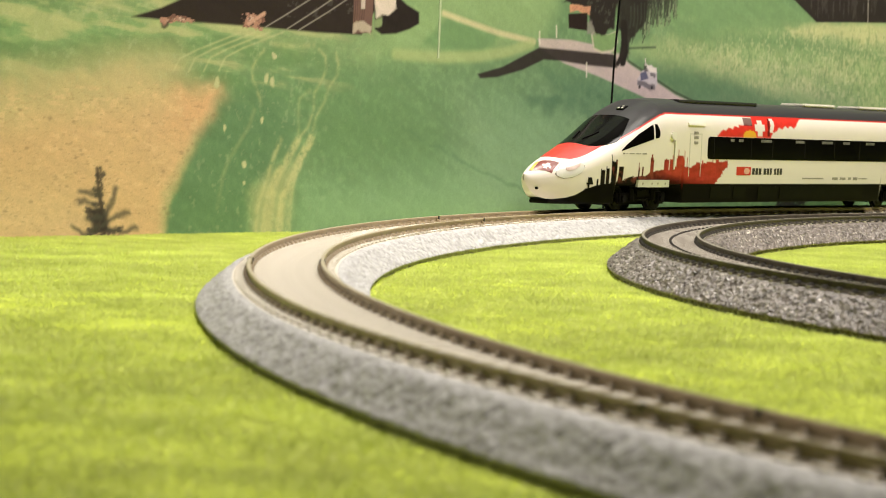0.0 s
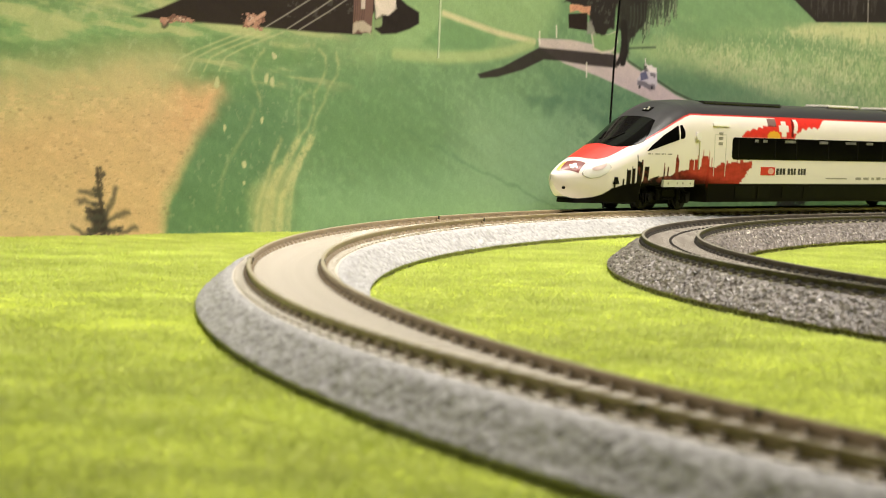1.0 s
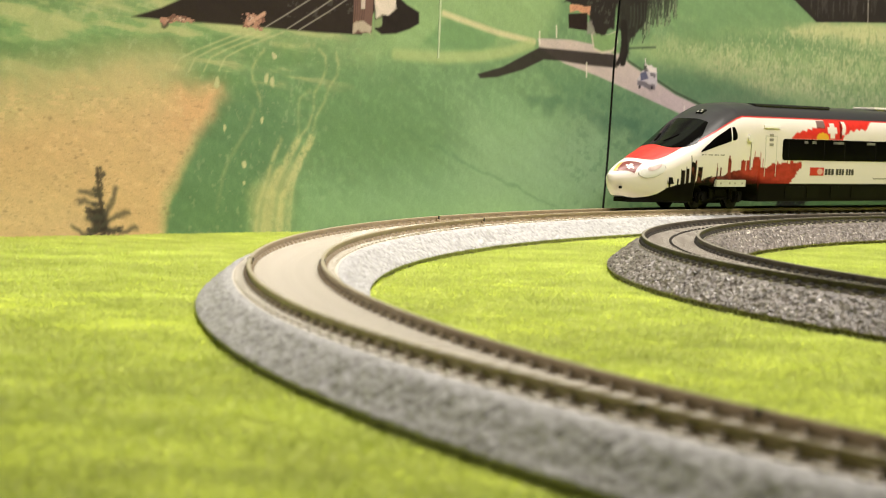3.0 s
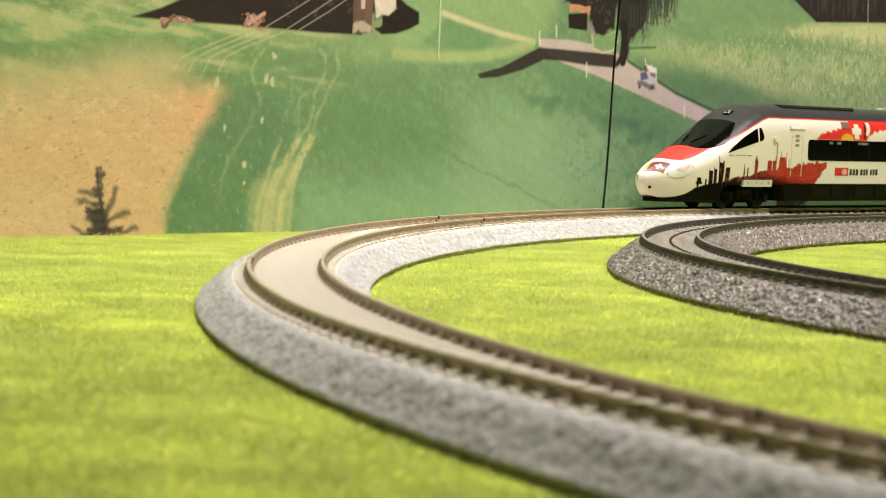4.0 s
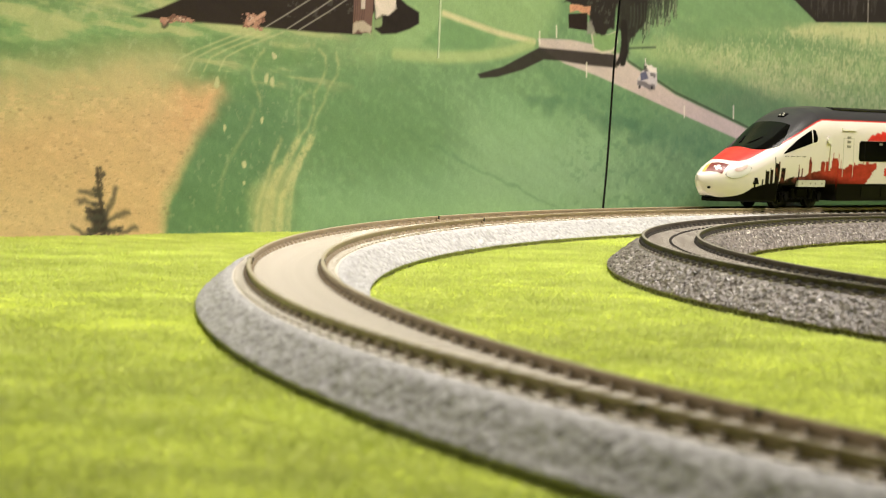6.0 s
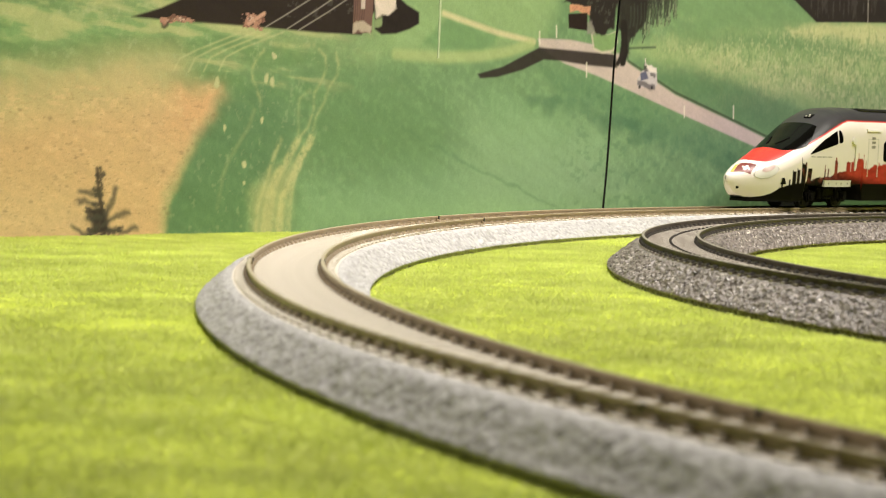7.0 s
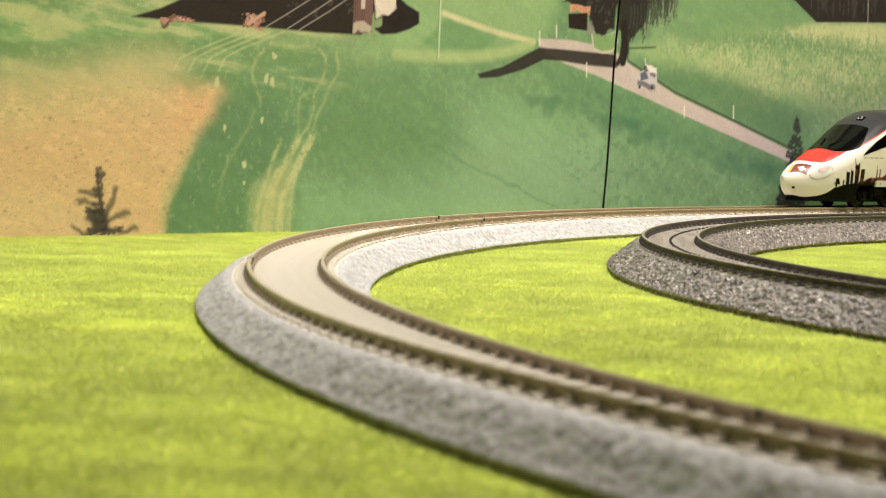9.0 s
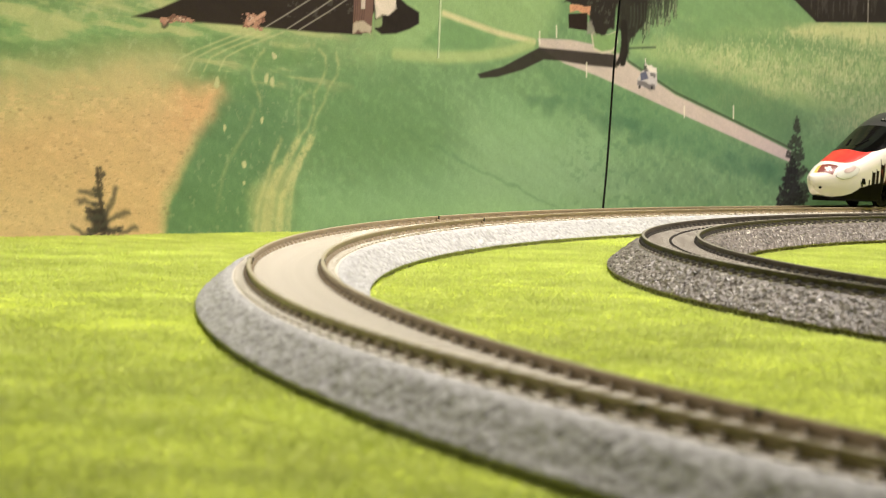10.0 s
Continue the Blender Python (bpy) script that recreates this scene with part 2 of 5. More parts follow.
def near_track(x, y, centre, radius, half):
    """Where points lie on a track's bed."""
    vx, vy = x - centre.x, y - centre.y
    along = vx * ALONG.x + vy * ALONG.y
    off = np.where(along > 0, vx * OUT.x + vy * OUT.y - radius, np.hypot(vx, vy) - radius)
    return np.abs(off) < half


def grass_fibres():
    rng = np.random.RandomState(3)
    n = 800000
    y = np.sqrt(rng.rand(n) * (1.16 ** 2 - 0.2 ** 2) + 0.2 ** 2)
    x = (rng.rand(n) * 2 - 1) * (0.205 * y + 0.006)
    keep = ((x - WALL_0.x) * OUT.x + (y - WALL_0.y) * OUT.y < -0.001)
    keep &= ~near_track(x, y, CENTRE_1, RADIUS_1, 0.0213) & ~near_track(x, y, CENTRE_2, RADIUS_2, 0.0203)
    x, y = x[keep], y[keep]
    n = len(x)
    clump = fbm(x * 160, y * 160, 3)
    hgt = (0.0001 + 0.0004 * rng.rand(n)) * (0.3 + 1.5 * clump)
    ang = rng.rand(n) * 2 * np.pi
    lean = 0.0004 + hgt * (1.0 + 2.4 * rng.rand(n))
    la = rng.rand(n) * 2 * np.pi
    w = 0.00016 + 0.00012 * rng.rand(n)
    v = np.zeros((n, 3, 3), np.float32)
    z0 = -0.0009
    v[:, 0] = np.stack([x - np.cos(ang) * w, y - np.sin(ang) * w, np.full(n, z0)], 1)
    v[:, 1] = np.stack([x + np.cos(ang) * w, y + np.sin(ang) * w, np.full(n, z0)], 1)
    v[:, 2] = np.stack([x + np.cos(la) * lean, y + np.sin(la) * lean, hgt], 1)
    me = bpy.data.meshes.new("grass_fibres")
    fill_mesh(me, v.reshape(-1, 3), np.arange(n * 3).reshape(n, 3))
    worn = smooth_step(0.62, 0.78, fbm(x * 26 + 40, y * 26 + 11, 3))
    tone = (0.94 + 0.12 * rng.rand(n) ** 2 + 0.30 * (fbm(x * 120 + 9, y * 120, 3) - 0.5) + 0.16 * (fbm(x * 22, y * 24 + 4, 3) - 0.5) + 0.18 * worn)[:, None] * np.array([[1.0, 1.0, 1.0]])
    # glints put into the colour: one fibre in twenty-five is whitened
    tone = tone * (1 + (rng.rand(n) < 0.04)[:, None] * np.array([[0.22, 0.14, 0.8]]))
    rgba = np.ones((n, 3, 4), np.float32)
    rgba[:, :, :3] = tone[:, None, :]
    me.color_attributes.new("tone", "FLOAT_COLOR", "POINT").data.foreach_set("color", rgba.ravel())
    ob = link("grass", me, M_BLADES)
    tagged(ob, "short bright yellow-green static grass fibres on the mat", "grass", kind="stuff")


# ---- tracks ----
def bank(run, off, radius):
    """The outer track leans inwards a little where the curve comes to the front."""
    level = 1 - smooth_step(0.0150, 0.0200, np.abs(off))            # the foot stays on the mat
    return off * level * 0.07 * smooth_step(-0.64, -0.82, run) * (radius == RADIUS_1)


def sweep(name, profile, centre, radius, runs, relief=None, closed=False):
    """A profile of (offset, height) swept along a track."""
    prof = np.array(profile)
    base = np.array([[*on_path(centre, radius, r)[0], *on_path(centre, radius, r, 1.0)[0]] for r in runs])
    nrm = base[:, 2:] - base[:, :2]
    pts = np.zeros((len(runs), len(prof), 3))
    pts[:, :, :2] = base[:, None, :2] + nrm[:, None, :] * prof[None, :, :1]
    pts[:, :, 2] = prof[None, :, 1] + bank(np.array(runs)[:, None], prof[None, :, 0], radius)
    if relief is not None:
        d = relief(np.array(runs)[:, None], prof[None, :, 0])
        pts[:, :, 2] += d[0]
        pts[:, :, :2] += nrm[:, None, :] * d[1][:, :, None]
    return grid_mesh(name, pts, close=closed, smooth=True)


def steps(points, gap):
    """Profile points filled in to a spacing."""
    out = []
    for (a, b), (c, d) in zip(points[:-1], points[1:]):
        k = max(1, int(round(math.hypot(c - a, d - b) / gap)))
        out += [(a + (c - a) * i / k, b + (d - b) * i / k) for i in range(k)]
    return out + [points[-1]]


def rail(name, off, rail_z, height, centre, radius, runs, mats, parent):
    h, z = height, rail_z
    prof = [(-0.8, z - h), (-0.8, z - h + 0.25), (-0.28, z - h + 0.5), (-0.28, z - 0.75), (-0.5, z - 0.62), (-0.5, z - 0.12),
            (-0.38, z), (0.38, z), (0.5, z - 0.12), (0.5, z - 0.62), (0.28, z - 0.75), (0.28, z - h + 0.5), (0.8, z - h + 0.25), (0.8, z - h)]
    me = sweep(name, [((off + a * MM), b * MM) for a, b in prof], centre, radius, runs, closed=True)
    me.shade_flat()
    k = len(prof)
    me.materials.append(mats[0]), me.materials.append(mats[1])
    idx = np.zeros(len(me.polygons), np.int32)
    idx.reshape(-1, k)[:, 6] = 1
    me.polygons.foreach_set("material_index", idx)
    ob = new(name, me)
    ob.parent = parent
    return ob


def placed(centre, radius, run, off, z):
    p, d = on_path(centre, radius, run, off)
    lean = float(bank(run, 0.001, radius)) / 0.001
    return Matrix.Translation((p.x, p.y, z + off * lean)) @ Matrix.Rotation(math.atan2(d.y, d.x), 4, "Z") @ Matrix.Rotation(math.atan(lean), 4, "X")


def stamp(name, size, places, mat, parent, taper=0.8):
    """Many small blocks in one mesh."""
    sx, sy, sz = (s / 2 for s in size)
    cube = np.array([(-sx, -sy, -sz), (sx, -sy, -sz), (sx, sy, -sz), (-sx, sy, -sz),
                     (-sx * taper, -sy * taper, sz), (sx * taper, -sy * taper, sz), (sx * taper, sy * taper, sz), (-sx * taper, sy * taper, sz)])
    quads = np.array([(0, 1, 5, 4), (1, 2, 6, 5), (2, 3, 7, 6), (3, 0, 4, 7), (4, 5, 6, 7)])
    v, f = [], []
    for k, m in enumerate(places):
        mm = np.array(m)
        v.append(cube @ mm[:3, :3].T + mm[:3, 3])
        f.append(quads + 8 * k)
    me = bpy.data.meshes.new(name)
    fill_mesh(me, np.concatenate(v), np.concatenate(f))
    ob = link(name, me, mat, parent)
    ob["kind"] = "stuff"
    return ob


def track(name, label, centre, radius, rail_z, first, last, shoulder, half, mats, spacing, sleeper, joints, studs, grit):
    bed_mat, top_mat, sleeper_mat, side_mat, head_mat, chair_mat = mats
    base = new(name)
    tagged(base, label, "model track")
    z = rail_z / MM
    zb = z - 2.6                                  # level of the track's top
    edge = zb - 0.25
    outer = steps([(half - 1.4, -1.0), (half - 1.3, 0.7), (half - 0.05, 0.85), (half - 0.1, 1.3), (shoulder + 1.5, edge - 1.1), (shoulder + 0.6, edge - 0.42),
                   (shoulder - 0.3, edge - 0.05), (shoulder - 1.2, zb - 0.02)], 0.55)
    fine = np.arange(first, last, 0.00075)

    def relief(run, off):
        side = smooth_step((shoulder - 1.3) * MM, shoulder * MM + 0.0010, np.abs(off))
        foot = 1 - smooth_step(half * MM - 0.0007, half * MM - 0.0001, np.abs(off)) * 0.7
        g = fbm(run * grit + 300, off * grit * 1.3 + 70, 3) - 0.5
        big = fbm(run * grit * 0.3, off * grit * 0.3 + 9, 2) - 0.5
        g = (g * (0.9 if studs < 0 else 2.1) + big * (0.6 if studs < 0 else 0.5)) * 0.001 * side * foot
        return g * 0.75, g * 0.65 * np.sign(off)

    for sign in (1, -1):
        me = sweep("ballast_slope", [(sign * a * MM, b * MM) for a, b in outer], centre, radius, fine, relief)
        link("ballast_slope", me, bed_mat, base)
    top = steps([(-shoulder + 0.9, zb - 0.2), (-shoulder + 1.6, zb), (shoulder - 1.6, zb), (shoulder - 0.9, zb - 0.2)], 0.9)

    def top_relief(run, off):
        g = (fbm(run * grit * 0.9, off * grit, 3) - 0.5) * (0.00025 if studs < 0 else 0.0007)
        return g - 0.00012, g * 0
    me = sweep("track_top", [(a * MM, b * MM) for a, b in top], centre, radius, np.arange(first, last, 0.0012), top_relief)
    link("track_top", me, top_mat, base)
    coarse = np.arange(first, last, 0.004)
    for off in (0.00875, -0.00875):
        rail("rail", off, z, 2.15, centre, radius, coarse, (side_mat, head_mat), base)
    # sleepers share one mesh; their fastenings are small and joined
    bm = bmesh.new()
    box(bm, sleeper[0] * MM, sleeper[1] * MM, 0.9 * MM, Matrix.Translation((0, 0, (zb - 0.03) * MM)), 0.00012)
    me = bpy.data.meshes.new("sleeper")
    bm.to_mesh(me)
    bm.free()
    me.materials.append(sleeper_mat)
    count = int((last - first) / spacing)
    chairs = []
    for i in range(count):
        r = first + (i + 0.5) * spacing
        if i < 300:
            ob = new("sleeper", me)
            ob.parent = base
            ob.matrix_world = placed(centre, radius, r, 0.0, 0.0)
        for off in (0.00875, -0.00875):
            chairs.append(placed(centre, radius, r, off, (zb + (0.5 if studs < 0 else 0.55)) * MM))
    stamp("rail_fastening", (2.4 * MM, 2.9 * MM, 1.5 * MM), chairs, chair_mat, base, 0.7)
    if studs > 0:
        stamp("contact_stud", (1.5 * MM, 0.9 * MM, 1.0 * MM), [placed(centre, radius, first + (i + 0.5) * spacing / 1.0, 0.0, (zb + 0.45) * MM) for i in range(count)], chair_mat, base)
        prof = [(-0.35, zb - 0.3), (-0.3, zb + 0.35), (0.3, zb + 0.35), (0.35, zb - 0.3)]
        me = sweep("contact_strip", [(a * MM, b * MM) for a, b in prof], centre, radius, coarse)
        link("contact_strip", me, side_mat, base)
    for r in joints:
        for off in (0.00875, -0.00875):
            bm = bmesh.new()
            box(bm, 4.5 * MM, 1.5 * MM, 1.0 * MM, placed(centre, radius, r, off, (z - 1.4) * MM), 0.0002)
            part("rail_joiner", bm, side_mat, base)
            bm = bmesh.new()
            box(bm, 0.9 * MM, 1.5 * MM, 1.7 * MM, placed(centre, radius, r, off, (z - 0.80) * MM), 0.0001)
            part("rail_gap", bm, M_JOINER, base, "dark gap between two rail ends")
    return base


# ---- the backdrop: a printed hillside on two upright panels ----
def dist_line(u, v, pts):
    d = np.full(u.shape, 1e9)
    for (a, b), (c, e) in zip(pts[:-1], pts[1:]):
        dx, dy = c - a, e - b
        t = np.clip(((u - a) * dx + (v - b) * dy) / (dx * dx + dy * dy + 1e-9), 0, 1)
        d = np.minimum(d, np.hypot(u - a - t * dx, v - b - t * dy))
    return d


def inside(u, v, pts):
    """Signed distance to a closed outline, positive inside."""
    odd = np.zeros(u.shape, bool)
    ring = list(pts) + [pts[0]]
    for (a, b), (c, e) in zip(ring[:-1], ring[1:]):
        cross = ((b > v) != (e > v))
        odd ^= cross & (u < (c - a) * (v - b) / (e - b + 1e-9) + a)
    return np.where(odd, 1, -1) * dist_line(u, v, ring)


def conifer(ink, u, v, x, foot, top, spread, tone, seed, lean=0.0, dense=60, thick=0.0):
    rng = np.random.RandomState(seed)
    hgt = top - foot
    m = (np.abs(u - x) < spread * 1.7) & (v < top + 3)
    uu, vv = u[m], v[m]
    d = dist_line(uu, vv, [(x, foot - 3), (x + lean, top)]) - 0.5
    for k in range(dense):
        f = rng.rand() ** 1.3
        yy = foot + hgt * f * 0.98
        ln = spread * (1 - f) ** 0.9 * (0.5 + 0.6 * rng.rand()) + 0.5
        s = rng.choice([-1, 1])
        x0 = x + lean * f
        mid = (x0 + s * ln * 0.55, yy - ln * 0.12)
        tip = (x0 + s * ln, yy - ln * 0.12 + ln * 0.25 * rng.rand())
        d = np.minimum(d, dist_line(uu, vv, [(x0, yy), mid, tip]) - 0.45 - thick - 0.5 * rng.rand())
    d = d + (fbm(uu * 0.9, vv * 0.9) - 0.5) * 2.2
    a = (1 - smooth_step(-0.5, 0.7, d))[:, None] * 0.92
    shade = tone * (0.65 + 0.9 * fbm(uu * 0.8 + 5, vv * 0.8))[:, None]
    ink[m] = ink[m] * (1 - a) + shade * a


def hillside(u, v):
    """The printed picture, by length and height on the panels in millimetres."""
    warp_u = u + (fbm(u * 0.12, v * 0.12) - 0.5) * 5
    warp_v = v + (fbm(u * 0.12 + 50, v * 0.12) - 0.5) * 5
    big, mid, small = fbm(u * 0.018, v * 0.03), fbm(u * 0.09 + 7, v * 0.09), fbm(u * 0.55, v * 0.4)
    streak = fbm((u + v * 1.4) * 0.28, (v - u * 0.6) * 0.035, 3)
    ink = np.zeros((*u.shape, 3)) + srgb(106, 152, 96)

    def lay(a, colour):
        a = np.clip(a, 0, 1)[..., None]
        ink[:] = ink * (1 - a) + np.asarray(colour) * a

    def area(pts, colour, soft=1.2, amount=1.0, rough=True):
        d = inside(warp_u if rough else u, warp_v if rough else v, pts)
        lay(smooth_step(-soft, soft, d) * amount, colour)

    def stroke(pts, width, colour, soft=1.0, amount=1.0, rough=False):
        d = dist_line(warp_u if rough else u, warp_v if rough else v, pts)
        lay((1 - smooth_step(width - soft, width + soft, d)) * amount, colour)

    lay(smooth_step(0.35, 0.75, streak) * 0.25, srgb(128, 172, 110))
    lay(smooth_step(0.45, 0.7, mid) * 0.22, srgb(84, 132, 80))
    lay(smooth_step(0.52, 0.7, small) * 0.22, srgb(140, 185, 118))
    # paler meadow above
    area([(-399.2, 85.1), (-196.1, 98.6), (-214.2, 70.8), (-251.3, 68.1), (-305.5, 60.6), (-345.2, 61.0), (-367.4, 52.3), (-398.3, 51.2)], srgb(156, 182, 108), 14, 0.6)
    area([(-182.8, 99.5), (-89.3, 105.7), (-103.1, 79.5), (-136.1, 73.2), (-194.6, 68.3), (-214.2, 69.7)], srgb(150, 188, 112), 8, 0.7)
    area([(-398.9, 73.9), (-330.2, 75.7), (-280.9, 74.1), (-305.9, 69.8), (-360.4, 65.8), (-398.6, 64.5)], srgb(112, 168, 96), 7, 0.6)
    lay(smooth_step(0.5, 0.65, fbm(u * 0.14 + 3, v * 0.3)) * smooth_step(60, 80, v) * smooth_step(-190, -240, u) * 0.45, srgb(192, 200, 130))
    bands = fbm(u * 0.035 + 12, v * 0.22 + u * 0.02, 4)
    upper = smooth_step(46, 60, v) * smooth_step(-200, -260, u)
    lay(upper * smooth_step(0.52, 0.7, bands) * 0.6, srgb(196, 196, 126))
    lay(upper * smooth_step(0.5, 0.32, bands) * 0.6, srgb(98, 148, 82))
    # ploughed field
    area([(-327.4, -5.1), (-322.1, 11.1), (-312.4, 23.4), (-301.9, 35.9), (-298.5, 33.9), (-307.3, 19.7), (-312.7, 9.0), (-313.8, -5.4)], srgb(196, 194, 118), 2.0, 0.85)
    area([(-402.9, 50.0), (-374.7, 52.8), (-352.6, 56.4), (-332.2, 59.9), (-313.4, 53.7), (-305.3, 53.6), (-288.0, 53.3), (-286.8, 50.9), (-289.9, 44.5), (-299.1, 34.9), (-306.4, 24.5), (-313.1, 14.2), (-317.3, -5.3), (-401.4, -3.7)], srgb(224, 180, 122), 4.5, 0.95)
    area([(-402.9, 50.0), (-374.7, 52.8), (-352.7, 57.5), (-329.7, 62.8), (-311.0, 62.4), (-308.0, 54.3), (-329.2, 48.6), (-357.3, 44.8), (-402.6, 38.9)], srgb(204, 186, 124), 12, 0.6)
    area([(-403.0, 56.7), (-365.1, 58.2), (-342.7, 64.1), (-313.9, 66.4), (-305.6, 62.2), (-313.4, 54.1), (-339.7, 48.9), (-374.4, 42.4), (-402.5, 36.0)], srgb(198, 184, 122), 10, 0.7)
    area([(-402.0, 17.1), (-358.8, 14.2), (-337.9, -2.9), (-401.4, -3.7)], srgb(224, 194, 136), 14, 0.6)
    area([(-308.5, 53.1), (-287.4, 52.9), (-291.0, 44.5), (-301.9, 35.9), (-312.8, 36.8)], srgb(226, 168, 108), 9, 0.6)
    for k in range(40):
        bx, by, br = RNG.uniform(-400, -285), RNG.uniform(4, 44), RNG.uniform(0.3, 0.8)
        lay((1 - smooth_step(br * 0.5, br * 1.2, np.hypot((u - bx) * 0.6, v - by))) * 0.4 * (u < -306 + (v - 10) * 0.5), srgb(150, 108, 74))
    soil = smooth_step(-2, 3, inside(warp_u, warp_v, [(-402.8, 47.3), (-332.1, 55.5), (-288.0, 54.0), (-300.5, 34.9), (-308.2, 21.4), (-314.1, -2.3), (-401.4, -3.7)]))
    lay(soil * smooth_step(0.58, 0.75, fbm(u * 0.5, v * 1.5)) * 0.22, srgb(188, 134, 82))
    lay(soil * smooth_step(0.6, 0.72, fbm(u * 0.25 + 30, v * 0.5)) * 0.5, srgb(232, 196, 138))
    lay(soil * smooth_step(0.7, 0.78, fbm(u * 0.4 + 80, v * 1.2)) * 0.3, srgb(150, 110, 74))
    area([(-287.0, 50.4), (-265.6, 55.8), (-247.1, 40.2), (-264.4, 23.8), (-274.1, 10.9), (-276.4, -2.9), (-314.1, -2.3), (-312.5, 13.1), (-300.4, 33.5)], srgb(86, 134, 88), 5, 0.6)
    # wheel ruts and pale grass
    for pts, wd, am in (([(-237.7, 70.2), (-234.2, 67.7), (-233.7, 62.3), (-236.8, 56.7), (-239.7, 53.4), (-239.8, 46.8), (-242.5, 40.2), (-248.4, 34.7)], 0.5, 0.55),
                        ([(-228.4, 69.1), (-226.9, 64.8), (-227.7, 60.3), (-231.8, 55.8), (-233.8, 50.3), (-238.1, 44.7), (-240.3, 37.0)], 0.5, 0.55), ([(-242.2, 54.4), (-247.6, 51.0), (-247.9, 45.5), (-247.6, 38.0)], 0.5, 0.3),
                        ([(-240.2, 35.9), (-245.1, 29.3), (-249.4, 21.7), (-255.0, 13.0), (-256.6, 1.1)], 1.9, 0.95), ([(-247.8, 35.1), (-252.6, 28.1), (-257.7, 21.6), (-262.5, 14.1), (-264.9, -1.0)], 1.7, 0.7),
                        ([(-256.8, 35.6), (-261.5, 25.9), (-264.7, 17.3), (-268.1, 8.8), (-268.7, -1.0)], 1.0, 0.55), ([(-249.4, 21.7), (-250.8, 13.0), (-251.5, 1.1)], 1.2, 0.6),
                        ([(-258.0, 22.0), (-260.5, 12.0), (-261.5, -1.0)], 1.6, 0.6), ([(-271.1, 46.0), (-273.7, 39.6), (-277.9, 34.2), (-283.3, 26.8), (-286.5, 20.4), (-288.3, 8.9)], 0.7, 0.22),
                        ([(-267.0, 68.5), (-270.4, 65.5), (-272.6, 61.9), (-272.4, 57.6), (-270.0, 53.9), (-267.7, 48.2)], 0.5, 0.5), ([(-263.3, 71.2), (-251.4, 70.9), (-240.8, 71.8)], 0.9, 0.4)):
        stroke(pts, wd, srgb(204, 202, 128), 1.1, am * np.clip(2.4 * fbm(u * 0.5, v * 0.5) - 0.35, 0.15, 1), False)
    area([(-271, 14), (-262, 22), (-252, 26), (-246, 28), (-250, 14), (-251, -2), (-271, -2)], srgb(196, 196, 124), 4, 0.55)
    for x, y, r in [(-264.3, 57.9, 1.7), (-260.8, 56.2, 1.8), (-261.4, 67.2, 1.2), (-275.5, 25.8, 1.5), (-267.4, 42.3, 1.1), (-273.8, 17.9, 0.9), (-290.1, 55.4, 2.3), (-285.7, 38.3, 1.1)]:
        lay(1 - smooth_step(r * 0.5, r, np.hypot(warp_u - x, (warp_v - y) * 0.7)), srgb(196, 198, 138))
    for k in range(4):
        stroke([(p[0] + 7.5 * k, p[1] + 0.5 * k) for p in [(-279.4, 74.6), (-300.3, 67.4), (-308.9, 63.7), (-312.0, 58.7)]], 0.35, srgb(202, 202, 136), 0.5, 0.3 + 0.4 * fbm(u * 0.2, v * 0.3))
    lay(smooth_step(0.66, 0.75, fbm(u * 0.5 + 60, v * 0.45)) * smooth_step(-150, -260, u) * (1 - soil) * 0.2, srgb(190, 200, 150))
    area([(-238.5, 52.3), (-194.1, 58.2), (-159.3, 40.8), (-172.0, 17.5), (-211.8, 17.4), (-237.6, 32.7)], srgb(98, 148, 82), 16, 0.5)
    area([(-243.1, 17.4), (-172.2, 22.1), (-91.9, 17.6), (-50.7, -5.2), (-248.3, -4.4)], srgb(140, 186, 134), 16, 0.7)
    area([(-138.8, 55.4), (-86.2, 52.1), (-53.2, 35.3), (-92.1, 20.0), (-137.7, 34.1)], srgb(116, 178, 104), 14, 0.45)
    # extra brightness put into the ink where the moved lamp leaves the slope dim
    area([(-150.0, 52.0), (-62.0, 46.0), (-40.0, 8.0), (-150.0, 2.0)], srgb(144, 186, 128), 22, 0.65)
    # darker furrows on the slope
    for k in range(7):
        stroke([(p[0] + 13 * k, p[1] - 4.2 * k) for p in [(-196.7, 43.4), (-172.9, 34.8), (-140.8, 24.6)]], 0.3, srgb(70, 126, 84), 1.0, 0.16, True)
    # bank by the road
    area([(-102.5, 68.6), (-54.9, 62.9), (-3.4, 51.7), (42.7, 40.7), (86.9, 28.9), (87.7, 17.8), (29.7, 28.5), (-32.8, 42.0), (-86.4, 55.7)], srgb(86, 142, 90), 6, 0.6)
    lay(smooth_step(0.55, 0.7, fbm(u * 0.3 + 11, v * 0.4)) * smooth_step(-110, -60, u) * smooth_step(75, 55, v) * 0.35, srgb(70, 128, 84))
    # farm path
    area([(-165.1, 86.9), (-151.1, 85.8), (-132.9, 81.1), (-135.6, 76.3), (-150.5, 73.2), (-167.9, 73.4), (-179.9, 74.7)], srgb(104, 156, 92), 2.5, 0.8)
    stroke([(-166.9, 88.2), (-151.1, 85.3), (-133.0, 82.1), (-108.8, 79.4)], 1.2, srgb(214, 204, 148), 0.9, 0.85)
    stroke([(-110.6, 78.4), (-125.3, 74.4), (-143.3, 71.7), (-167.7, 70.2), (-194.7, 70.4)], 2.2, srgb(176, 196, 112), 1.6, 0.7)
